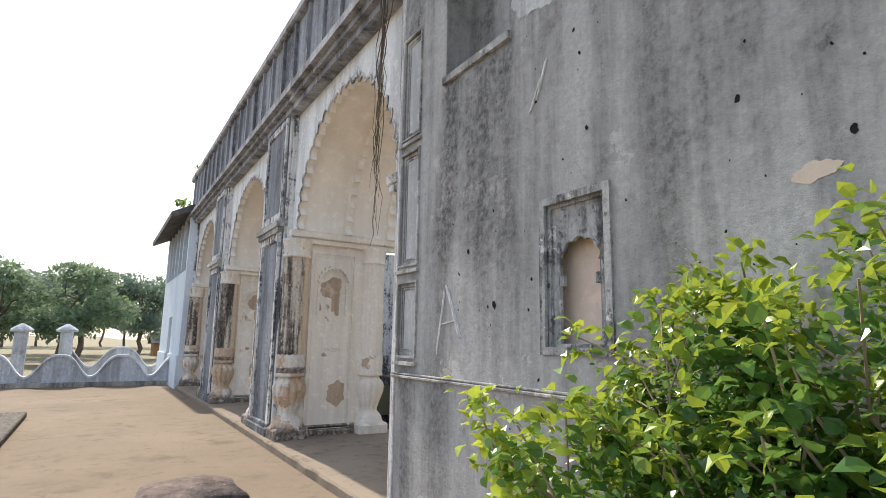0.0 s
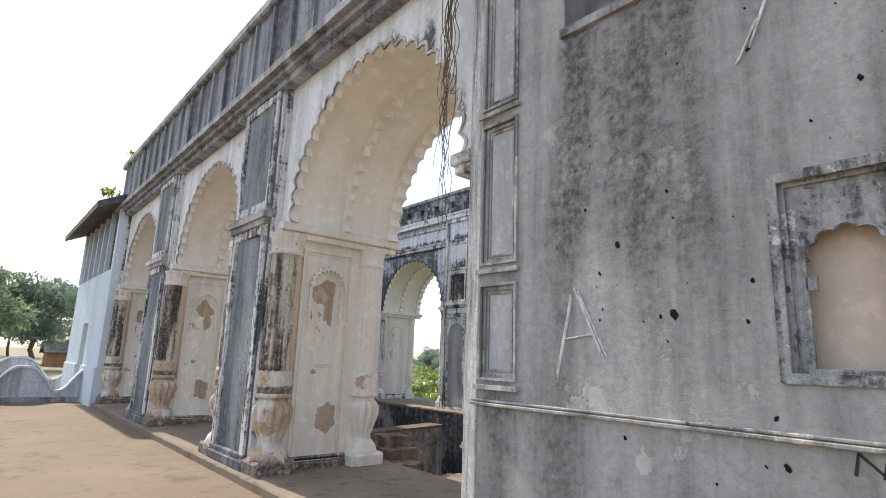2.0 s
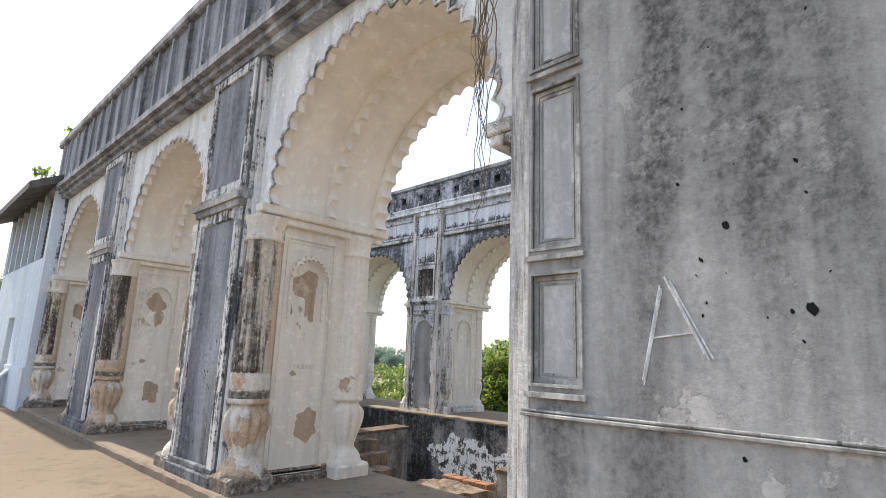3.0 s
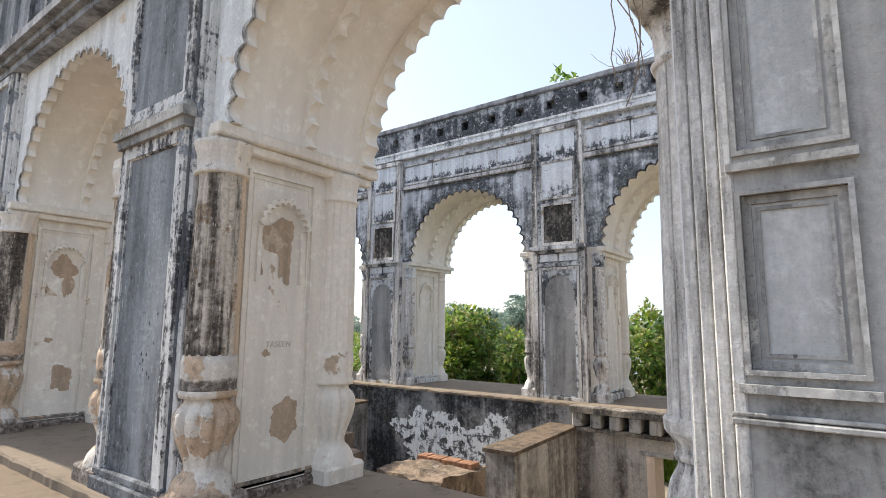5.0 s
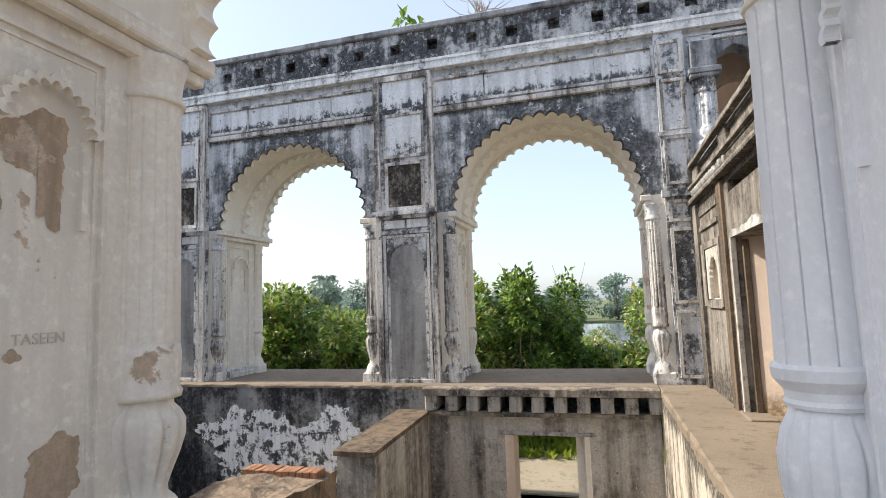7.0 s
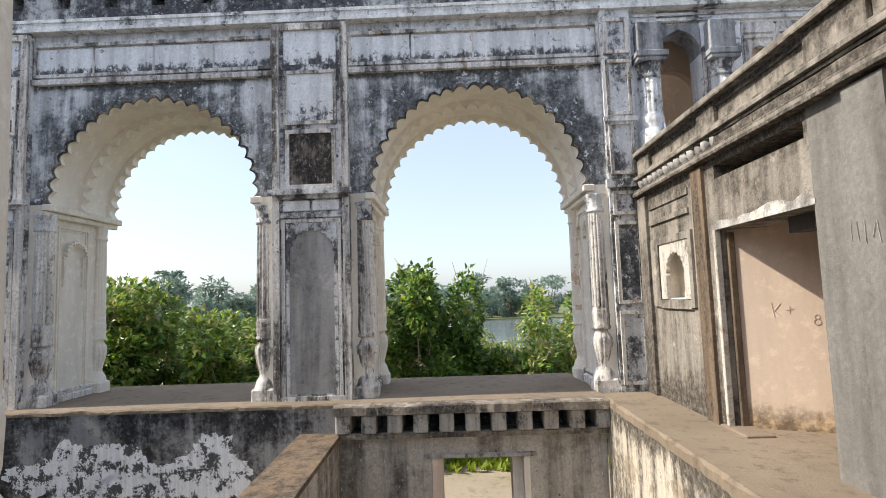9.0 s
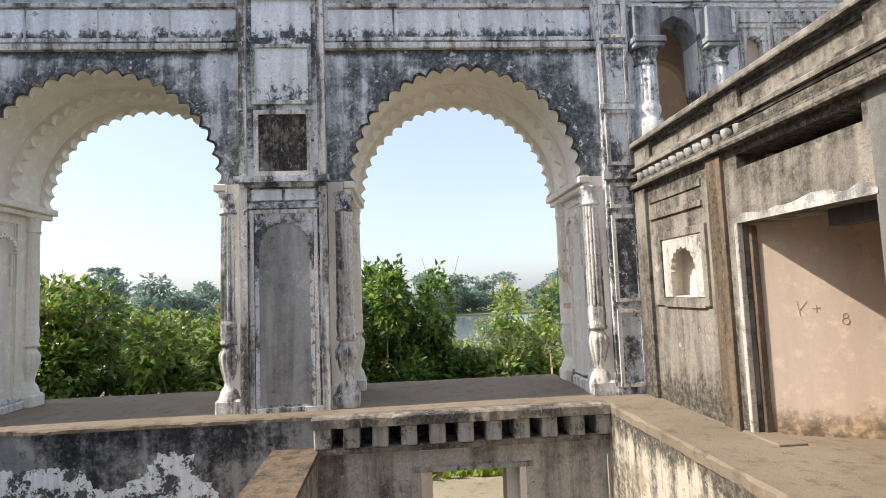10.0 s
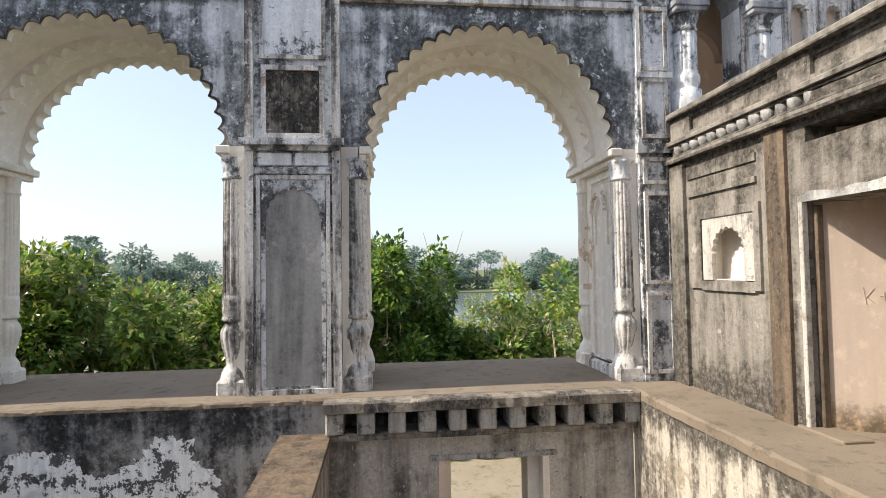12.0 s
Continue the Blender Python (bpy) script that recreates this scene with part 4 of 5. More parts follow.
for cy in (3.75, 2.67):
    c = part("gallery_column", lathe(bmesh.new(), GX - 0.03, cy, [(3.4, 0.2, 0), (3.85, 0.2, 0), (3.89, 0.15, 0), (3.97, 0.185, 0.6), (4.05, 0.185, 0.6), (4.11, 0.14, 0), (4.14, 0.15, 1), (4.66, 0.142, 1)], 64, 12, 0.16), CORNICE, gal, smooth=True)
    part("capital", lathe(bmesh.new(), GX - 0.03, cy, [(4.655, 0.15, 0), (4.68, 0.17, 0), (4.70, 0.15, 0), (4.76, 0.155, 0.5), (4.84, 0.19, 0.5), (4.88, 0.20, 0)], 48, 12, 0.1), SOOTY, c, smooth=True)
    part("abacus", boxes([(GX - 0.25, GX, cy - 0.22, cy + 0.22, 4.88, 4.94), (GX - 0.27, GX, cy - 0.24, cy + 0.24, 4.94, 5.03), (GX - 0.2, GX, cy - 0.19, cy + 0.19, 5.03, 5.50)], 0.01), PARAPET, c)

# ---- stub walls and broken brickwork in the sunken court ----
def stub_wall(y0, y1):
    st = thing("stair_wall", "sloping plastered stub wall in the sunken court", "wall", kind="structure")
    bm = bmesh.new()
    v = [bm.verts.new(p) for p in ((7.75, y0, -2.4), (10.12, y0, -2.4), (10.12, y1, -2.4), (7.75, y1, -2.4), (7.75, y0, -0.48), (10.12, y0, -0.40), (10.12, y1, -0.40), (7.75, y1, -0.48))]
    for q in ((3, 2, 1, 0), (4, 5, 6, 7), (0, 1, 5, 4), (1, 2, 6, 5), (2, 3, 7, 6), (3, 0, 4, 7)):
        bm.faces.new([v[i] for i in q])
    part("stub", bm, PITWALL, st)
    bm = bmesh.new()
    v = [bm.verts.new(p) for p in ((7.70, y0 - 0.03, -0.48), (10.12, y0 - 0.03, -0.40), (10.12, y1 + 0.03, -0.40), (7.70, y1 + 0.03, -0.48), (7.70, y0 - 0.03, -0.42), (10.12, y0 - 0.03, -0.34), (10.12, y1 + 0.03, -0.34), (7.70, y1 + 0.03, -0.42))]
    for q in ((3, 2, 1, 0), (4, 5, 6, 7), (0, 1, 5, 4), (1, 2, 6, 5), (2, 3, 7, 6), (3, 0, 4, 7)):
        bm.faces.new([v[i] for i in q])
    part("stub_top", bm, RUST, st, "rusty brown worn coping")


stub_wall(8.46, 8.98)
stub_wall(13.92, 14.44)
part("window_jamb", boxes([(10.11, 10.62, WY1 - 0.12, WY1 + 0.02, -2.4, WZ1)]), INNER, pit)
part("window_jamb", boxes([(10.11, 10.62, WY0 - 0.02, WY0 + 0.06, -2.4, WZ1), (10.30, 10.62, WY0 + 0.06, WY0 + 0.20, -2.4, WZ1)]), CREAM, pit)
part("window_lintel", worn_slab(10.09, 10.62, WY0 - 0.12, WY1 + 0.12, WZ1, WZ1 + 0.06, 9, 0.01), BRACKET, pit)


def rough_block(x0, x1, y0, y1, z0, z1, cells, amp, seed):
    """A worn block: a subdivided box whose points are pushed about."""
    bm = bmesh.new()
    bmesh.ops.create_cube(bm, size=1)
    bmesh.ops.subdivide_edges(bm, edges=bm.edges, cuts=cells, use_grid_fill=True)
    for v in bm.verts:
        p = Vector((x0 + (v.co.x + 0.5) * (x1 - x0), y0 + (v.co.y + 0.5) * (y1 - y0), z0 + (v.co.z + 0.5) * (z1 - z0)))
        n = noise.noise_vector(p * 2.3 + Vector((seed, 0, 0))) + 0.4 * noise.noise_vector(p * 7 + Vector((seed, 9, 0)))
        v.co = p + n * amp
    return bm


blkb = thing("brick_block", "broken brick pier with crumbling plaster top", "masonry")
part("core", rough_block(7.0, 8.35, 9.3, 10.65, -2.4, -0.86, 9, 0.10, 3), RUBBLE, blkb)
for k in range(11):
    part("brick", boxes([(8.0, 8.26, 9.42 + k * 0.108, 9.52 + k * 0.108, -0.93, -0.80 - 0.004 * (k % 3))], 0.008), BRICK, blkb)
rubble = thing("rubble_step", "crumbling plaster ledge at the pit's edge", "masonry")
part("core", rough_block(5.9, 7.0, 9.2, 10.9, -2.4, -1.0, 7, 0.10, 8), RUBBLE, rubble)

for k in range(3):
    sb = thing("stone_step", "rough plastered step block in the sunken court", "step", "broken steps")
    part("block", rough_block(6.95 - 0.1 * k, 7.6 - 0.1 * k, 12.15 - 0.42 * k, 12.75 - 0.42 * k, -2.4, -0.28 - 0.22 * k, 5, 0.05, 20 + k), RUBBLE, sb)

# ---- marks on the grey wall ----
def stroke(bm, p, q, w, x, d=0.004):
    a, b = Vector((0, *p)), Vector((0, *q))
    n = (b - a).normalized().cross(Vector((1, 0, 0))) * w / 2
    f = [bm.verts.new(Vector((x - d, 0, 0)) + v) for v in (a - n, a + n, b + n * 0.7, b - n * 0.7)]
    g = [bm.verts.new(v.co + Vector((d + 0.002, 0, 0))) for v in f]
    bm.faces.new(f)
    for i in range(4):
        bm.faces.new((f[i], f[(i + 1) % 4], g[(i + 1) % 4], g[i]))
    return bm


bm = bmesh.new()
rng = random.Random(2)
layer = 0
for p, q, w, n in (((3.615, 1.90), (3.735, 1.37), 0.009, 3), ((3.60, 1.90), (3.405, 1.475), 0.010, 3), ((3.675, 1.60), (3.47, 1.625), 0.008, 2), ((2.45, 3.26), (2.56, 3.0), 0.009, 2), ((2.50, 3.16), (2.62, 2.93), 0.008, 2)):
    for k in range(n):
        layer += 1
        a, b = rng.uniform(0, 0.12), rng.uniform(0.88, 1.0)
        o = (k - (n - 1) / 2) * w * 0.75 + rng.gauss(0, 0.001)
        stroke(bm, (p[0] + (q[0] - p[0]) * a + o, p[1] + (q[1] - p[1]) * a), (p[0] + (q[0] - p[0]) * b + o + rng.gauss(0, 0.004), p[1] + (q[1] - p[1]) * b), w, gx0, 0.003 + 0.0008 * layer)
part("chalk_letter", bm, SCRATCH, grey, "scratched white letter A")
bm = bmesh.new()
for p, q in (((2.305, 1.07), (2.29, 1.155)), ((2.29, 1.155), (2.215, 1.085)), ((2.215, 1.07), (2.20, 1.15))):
    stroke(bm, p, q, 0.012, gx0)
part("dark_letter", bm, INK, grey, "scratched dark letter N")
rng = random.Random(5)
# Flat near-black spots stand in for the shade inside small holes.
bm = bmesh.new()
spots = [(3.31, 2.12, 0.018), (3.0, 1.72, 0.024), (2.54, 1.06, 0.016), (2.14, 2.68, 0.014), (1.28, 2.52, 0.017), (0.87, 2.25, 0.018), (2.62, 1.86, 0.012), (2.56, 3.0, 0.014)]
spots += [(rng.uniform(0.2, 3.6), rng.uniform(0.5, 4.6), rng.choice((0.004, 0.005, 0.007, 0.011))) for _ in range(120)]
for y, z, r in spots:
    if (NY0 - 0.1 < y < NY1 + 0.1 and NZ0 - 0.1 < z < NZ1 + 0.1) or (UY0 < y < UY1 and z > UZ0 - 0.1):
        continue
    lean = rng.uniform(-0.5, 0.8)
    ring = [bm.verts.new((gx0 - 0.003, y + r * rng.uniform(0.6, 1.1) * math.cos(a) + lean * r * math.sin(a), z + 1.35 * r * rng.uniform(0.6, 1.1) * math.sin(a))) for a in [k * math.pi / 6 for k in range(12)]]
    bm.faces.new(ring)
part("pock_shade_marks", bm, HOLE_SHADE, grey, "flat dark spots painted for the shade in small plaster holes")


def flake(bm, x, y, z, ry, rz, seed, n=130, rag=1.0):
    """A patch with a ragged outline, a hair proud of the wall."""
    ring = []
    for k in range(n):
        a = 2 * math.pi * k / n
        q = 0.80 + sum(w * noise.noise(Vector((f * math.cos(a), f * math.sin(a), seed + f))) for f, w in ((0.9, 0.6), (2.2, 0.2), (6, 0.07 * rag), (17, 0.05 * rag)))
        ring.append(bm.verts.new((x, y + q * ry * math.cos(a), z + q * rz * math.sin(a))))
    bm.faces.new(ring)
    return bm


part("lost_plaster", flake(bmesh.new(), gx0 - 0.003, 1.00, 2.13, 0.09, 0.05, 4), INNER, grey, "patch of bare pinkish plaster")
part("pale_plaster", flake(bmesh.new(), gx0 - 0.003, 2.52, 3.95, 0.30, 0.36, 9), PANEL_PALE, grey, "patch of pale old plaster")
for yc in PIERS:
    bm = bmesh.new()
    flake(bm, -0.003, 0.03, 2.28, 0.19, 0.20, yc)
    flake(bm, -0.007, -0.06, 2.02, 0.10, 0.24, yc + 7)
    flake(bm, -0.011, 0.20, 1.95, 0.04, 0.08, yc + 9)
    flake(bm, -0.003, -0.12, 0.70, 0.20, 0.22, yc + 2)
    flake(bm, -0.003, 0.10, 1.25, 0.05, 0.04, yc + 5)
    part("bare_patches", turned(bm, pose(XF + 0.78, yc - 0.78, 0, 0, 0, 90)), PEEL, front, "patches where the limewash has flaked off")

bm = bmesh.new()
for p, q in (((-0.30, 1.31), (-0.32, 1.16)), ((-0.32, 1.22), (-0.38, 1.30)), ((-0.32, 1.23), (-0.38, 1.17)), ((-0.42, 1.23), (-0.49, 1.24)), ((-0.455, 1.27), (-0.455, 1.19))):
    stroke(bm, p, q, 0.005, 0)
for k in range(10):
    a, b = 2 * math.pi * k / 10, 2 * math.pi * (k + 1) / 10
    for zc, r in ((1.16, 0.022), (1.11, 0.03)):
        stroke(bm, (-0.68 + r * math.cos(a), zc + r * math.sin(a)), (-0.68 + r * math.cos(b), zc + r * math.sin(b)), 0.007, 0)
turned(bm, SPLAY)
part("wall_writing", bm, FAINT, blk, "dark scrawled letter K and figure 8")
bm = bmesh.new()
low, high = [], []
for k in range(33):
    x = DX0 - 0.02 + k * 0.052
    low.append(bm.verts.new((x, YD + 0.006, DZ)))
    high.append(bm.verts.new((x, YD + 0.006, DZ + 0.07 + 0.05 * noise.noise(Vector((x * 5, 2, 0))) + 0.02 * math.sin(k * 0.75) + 0.05 * math.exp(-((k - 11) / 5) ** 2))))
for k in range(32):
    bm.faces.new((low[k], low[k + 1], high[k + 1], high[k]))
part("broken_lintel_plaster", bm, GREY_TRIM, blk, "ragged pale band of broken plaster over the door")

for k, (y, z, ry, rz) in enumerate(((10.25, -0.72, 0.62, 0.52), (11.2, -0.95, 0.85, 0.55), (12.35, -0.85, 0.85, 0.55), (10.6, -1.3, 0.75, 0.5), (11.9, -1.45, 1.0, 0.4))):
    part("whitewash", flake(bmesh.new(), 10.116 - 0.004 * k, y, z, ry, rz, 3.1 * k, 260, 2.2), PITWHITE, pit, "flaking remains of whitewash")

def lettering(name, words, size, mat, parent, m, label):
    """Words as a thin mesh, laid on a wall by m."""
    cu = bpy.data.curves.new(name, "FONT")
    cu.body, cu.size, cu.extrude = words, size, 0.0015
    tmp = bpy.data.objects.new(name, cu)
    scene.collection.objects.link(tmp)
    me = bpy.data.meshes.new_from_object(tmp.evaluated_get(bpy.context.evaluated_depsgraph_get()))
    bpy.data.objects.remove(tmp)
    me.transform(m)
    me.materials.clear()
    me.materials.append(mat)
    ob = new(name, me)
    ob.parent = parent
    ob["label"] = label
    return ob


PENCIL = Nodes("pencil_scrawl").finish((0.60, 0.55, 0.49))
lettering("pencil_writing", "TASEEN", 0.075, PENCIL, front, pose(2.93, 8.116, 1.295, 90, 0, 0), "faint grey pencilled word")
lettering("chalk_writing", "DKS", 0.16, PENCIL, gal, pose(GX - 0.004, 3.42, 5.52, 90, 0, -90), "faint chalked letters")

bm = bmesh.new()
rng = random.Random(14)
for xc, zc, n, tall in ((9.2, 0.92, 9, 0.16), (9.35, 0.62, 4, 0.10), (5.95, 1.75, 8, 0.18)):
    for k in range(n):
        u, w = xc - 9.25 + (k - n / 2) * 0.062, rng.uniform(-0.03, 0.03)
        stroke(bm, (u, zc + rng.uniform(-0.03, 0.03)), (u + w, zc + tall * rng.uniform(0.5, 1)), 0.004, -0.056 if xc < 6.2 else 0.0, 0.003)
turned(bm, pose(9.25, YD, 0, 0, 0, -90))
part("chalk_scrawl", bm, BRACKET, blk, "faint white chalk scrawl that cannot be read")

# ---- wall and posts at the end of the yard ----
def wavy_wall(name, y, x0, x1, period, peak, low, high, label):
    bm = bmesh.new()
    n = int((x1 - x0) / 0.06)
    rows = []
    for i in range(n + 1):
        x = x0 + (x1 - x0) * i / n
        c = 0.5 + 0.5 * math.cos(2 * math.pi * (x - peak) / period)
        z = low + (high - low) * (1 - (1 - c) ** 1.7)
        rows.append([bm.verts.new(p) for p in ((x, y - 0.14, -0.5), (x, y - 0.12, z - 0.05), (x, y - 0.18, z - 0.05), (x, y - 0.15, z + 0.02), (x, y + 0.15, z + 0.02), (x, y + 0.18, z - 0.05), (x, y + 0.14, -0.5))])
    for a, b in zip(rows, rows[1:]):
        for k in range(6):
            bm.faces.new((a[k], b[k], b[k + 1], a[k + 1]))
    bm.faces.new(rows[0])
    bm.faces.new(rows[-1][::-1])
    return structure(name, bm, FENCE, label, "wall")


FENCE = weathered("whitewashed_fence", (0.60, 0.62, 0.66), (0.16, 0.16, 0.17), None, 0.34, 0, 0.7, 67.0, 0.3)
wavy_wall("wall_scalloped", 19.9, -9.0, 2.08, 1.58, 0.77, 0.27, 0.90, "low whitewashed wall with a wavy scalloped top")
part("base_band", boxes([(-9.0, 2.08, 19.70, 19.77, -0.5, 0.12)]), PITWALL, bpy.data.objects["wall_scalloped"], "darker band along the foot of the wall")
wavy_wall("wall_scalloped_rear", 25.6, -0.7, 9.0, 2.1, 0.95, 0.30, 1.06, "further low whitewashed wall with a wavy top")


def gate_post(x, y, h):
    gp = thing("gate_post", "whitewashed square gate post with a pointed cap", "post", "gate posts", at=(x, y, 0))
    part("shaft", boxes([(-0.2, 0.2, -0.2, 0.2, -0.5, h - 0.3)], 0.02), FENCE, gp)
    part("cap", lathe(bmesh.new(), 0, 0, [(h - 0.3, 0.34, 0), (h - 0.22, 0.36, 0), (h - 0.12, 0.24, 0), (h, 0.04, 0)], 8), FENCE, gp)
    return gp


gate_post(-0.92, 25.4, 1.90)
gate_post(-2.30, 25.4, 1.88)
for k in range(4):
    b = thing("baluster", "short whitewashed round-headed baluster", "baluster", "balusters beside the gate", at=(-3.0 - 0.42 * k, 25.0 - 0.3 * k, 0))
    part("body", lathe(bmesh.new(), 0, 0, [(-0.5, 0.14, 0), (0.5, 0.16, 0), (0.65, 0.2, 0), (0.8, 0.15, 0), (0.86, 0.03, 0)], 12), FENCE, b, smooth=True)

# ---- the blue-washed wing at the end of the arcade ----
wing = thing("wing_building", "pale blue limewashed wing with dark shutters under a deep eave", "building", kind="structure")
BY0, BY1 = 18.10, 24.0
part("wall", boxes([(2.12, 2.5, BY0, 20.55, -0.5, 3.5), (2.12, 2.5, 21.45, BY1, -0.5, 3.5), (2.12, 2.5, 20.55, 21.45, 2.15, 3.5), (2.5, 9.0, BY1 - 0.3, BY1, -0.5, 5.4), (2.12, 2.5, BY0, BY0 + 0.25, 3.5, 5.4), (2.12, 2.5, BY1 - 0.25, BY1, 3.5, 5.4)]), BLUEWASH, wing)
part("plinth", boxes([(2.07, 2.12, BY0, 20.5, -0.5, 0.95), (2.07, 2.12, 21.5, BY1, -0.5, 0.95)], 0.01), BLUEWASH, wing)
part("door", boxes([(2.28, 2.34, 20.55, 21.45, -0.5, 2.15)]), GREY_TRIM, wing)
for k in range(6):
    y = BY0 + 0.30 + k * 0.93
    sh = part("shutter", boxes([(2.24, 2.3, y, y + 0.82, 3.5, 5.2)]), WOOD, wing)
    part("slats", boxes([(2.20, 2.25, y + 0.04, y + 0.78, 3.56 + 0.11 * q, 3.62 + 0.11 * q) for q in range(15)]), WOOD, sh)
    part("mullion", boxes([(2.10, 2.3, y + 0.83, y + 0.93, 3.5, 5.3)]), BLUEWASH, wing)
part("beam", boxes([(2.1, 2.5, BY0, BY1, 5.2, 5.42)]), WOOD, wing)
bm = bmesh.new()
prof = [(1.55, 5.02), (1.55, 5.20), (4.2, 6.55), (8.5, 5.3), (8.5, 5.1), (4.2, 6.3)]
ends = [[bm.verts.new((x, y, z)) for x, z in prof] for y in (BY0 - 0.1, BY1 + 0.5)]
for k in range(6):
    bm.faces.new((ends[0][k], ends[0][(k + 1) % 6], ends[1][(k + 1) % 6], ends[1][k]))
bm.faces.new(ends[0])
bm.faces.new(ends[1][::-1])
part("roof", bm, ROOFTILE, wing)


# ---- plants ----
def leaves(rng, spots, size, droop=0.25, up=0.5, fine=False):
    """One mesh of folded leaves: spots are (place, outward way)."""
    vs, fs = [], []
    for p, out in spots:
        d = (Vector(out) + Vector((rng.gauss(0, 0.55), rng.gauss(0, 0.55), rng.gauss(0, 0.45) + up * 0.2))).normalized()
        side = d.cross(Vector((rng.gauss(0, 0.5), rng.gauss(0, 0.5), 1))).normalized()
        top = side.cross(d)
        q = size * rng.uniform(0.6, 1.25)
        w = q * rng.uniform(0.22, 0.32)
        p = Vector(p)
        i = len(vs)
        if fine:
            w *= 1.15
            curl = rng.uniform(0.1, 0.5)
            e = [(0, 0, 0), (0, 0.33, 0.03), (0, 0.68, 0.0), (0, 1.0, -droop), (-0.85, 0.24, curl), (-0.92, 0.56, curl), (0.85, 0.24, curl), (0.92, 0.56, curl)]
            vs += [p + side * w * a + d * q * b + top * (c * w if a else c * q) for a, b, c in e]
            fs += [(i, i + 1, i + 4), (i, i + 6, i + 1), (i + 4, i + 1, i + 2, i + 5), (i + 1, i + 6, i + 7, i + 2), (i + 5, i + 2, i + 3), (i + 2, i + 7, i + 3)]
            continue
        vs += [p, p + d * q * 0.42 - side * w + top * w * 0.35, p + d * q * 0.48, p + d * q * 0.42 + side * w + top * w * 0.35, p + d * q - top * q * droop]
        fs += [(i, i + 2, i + 1), (i, i + 3, i + 2), (i + 1, i + 2, i + 4), (i + 2, i + 3, i + 4)]
    me = bpy.data.meshes.new("leaves")
    me.from_pydata([tuple(v) for v in vs], [], fs)
    return me


def leafy(name, me, mat, parent, label=""):
    me.materials.append(mat)
    me.name = name
    ob = new(name, me)
    ob.parent = parent
    if label:
        ob["label"] = label
    return ob


def limb(bm, pts, r0, r1, seg=6):
    """A tapered branch along the points."""
    rings = []
    for i, p in enumerate(pts):
        p = Vector(p)
        d = (Vector(pts[min(i + 1, len(pts) - 1)]) - Vector(pts[max(i - 1, 0)])).normalized()
        a = d.cross(Vector((0.3, 0.9, 0.2))).normalized()
        b = d.cross(a)
        r = r0 + (r1 - r0) * i / (len(pts) - 1)
        rings.append([bm.verts.new(p + (a * math.cos(2 * math.pi * k / seg) + b * math.sin(2 * math.pi * k / seg)) * r) for k in range(seg)])
    for a, b in zip(rings, rings[1:]):
        for k in range(seg):
            bm.faces.new((a[k], a[(k + 1) % seg], b[(k + 1) % seg], b[k]))
    bm.faces.new(rings[0][::-1])
    bm.faces.new(rings[-1])


def bent(rng, a, b, n=5, amp=0.1):
    a, b = Vector(a), Vector(b)
    k = (b - a).length * amp
    return [a.lerp(b, i / n) + (Vector((rng.gauss(0, k), rng.gauss(0, k), rng.gauss(0, k))) * (0 < i < n)) for i in range(n + 1)]


def clump_spots(rng, blobs, count):
    """Leaf places over uneven blobs (centre, radii), thicker near the skin."""
    total = sum(r[0] * r[1] + r[1] * r[2] + r[0] * r[2] for _, r in blobs)
    out = []
    for c, r in blobs:
        n = int(count * (r[0] * r[1] + r[1] * r[2] + r[0] * r[2]) / total)
        for _ in range(n):
            d = Vector((rng.gauss(0, 1), rng.gauss(0, 1), rng.gauss(0, 1))).normalized()
            k = (0.55 + 0.55 * rng.random() ** 0.6) * (0.85 + 0.45 * noise.noise(d * 2.2 + Vector(c)))
            out.append((Vector((c[0] + d.x * r[0] * k, c[1] + d.y * r[1] * k, c[2] + d.z * r[2] * k)), d))
    return out


def bush(seed, at, width, deep, height, count, size, mats, label, twigs=10):
    rng = random.Random(seed)
    b = thing("bush", label, "bush", at=at)
    blobs = []
    for _ in range(16):
        h = rng.uniform(0.15, 0.80)
        k = 1.0 - 0.45 * h
        blobs.append(((rng.uniform(-0.5, 0.5) * deep * k, rng.uniform(-0.5, 0.5) * width * k, height * h), (deep * rng.uniform(0.18, 0.3), width * rng.uniform(0.13, 0.22), height * rng.uniform(0.12, 0.22))))
    bm = bmesh.new()
    for c, r in blobs[:twigs]:
        limb(bm, bent(rng, (c[0] * 0.2, c[1] * 0.3, 0), c), 0.035, 0.012, 5)
    for _ in range(twigs * 3):
        c, r = rng.choice(blobs)
        limb(bm, bent(rng, c, (c[0] + rng.gauss(0, 0.3), c[1] + rng.gauss(0, 0.4), c[2] + r[2] * rng.uniform(0.8, 1.35)), 4, 0.04), 0.012, 0.005, 4)
    tagged(part("branchwork", bm, TWIG, b), kind="stuff")
    for i, (m, share) in enumerate(mats):
        leafy("crown", leaves(rng, clump_spots(rng, blobs, int(count * share)), size), m, b)
    return b


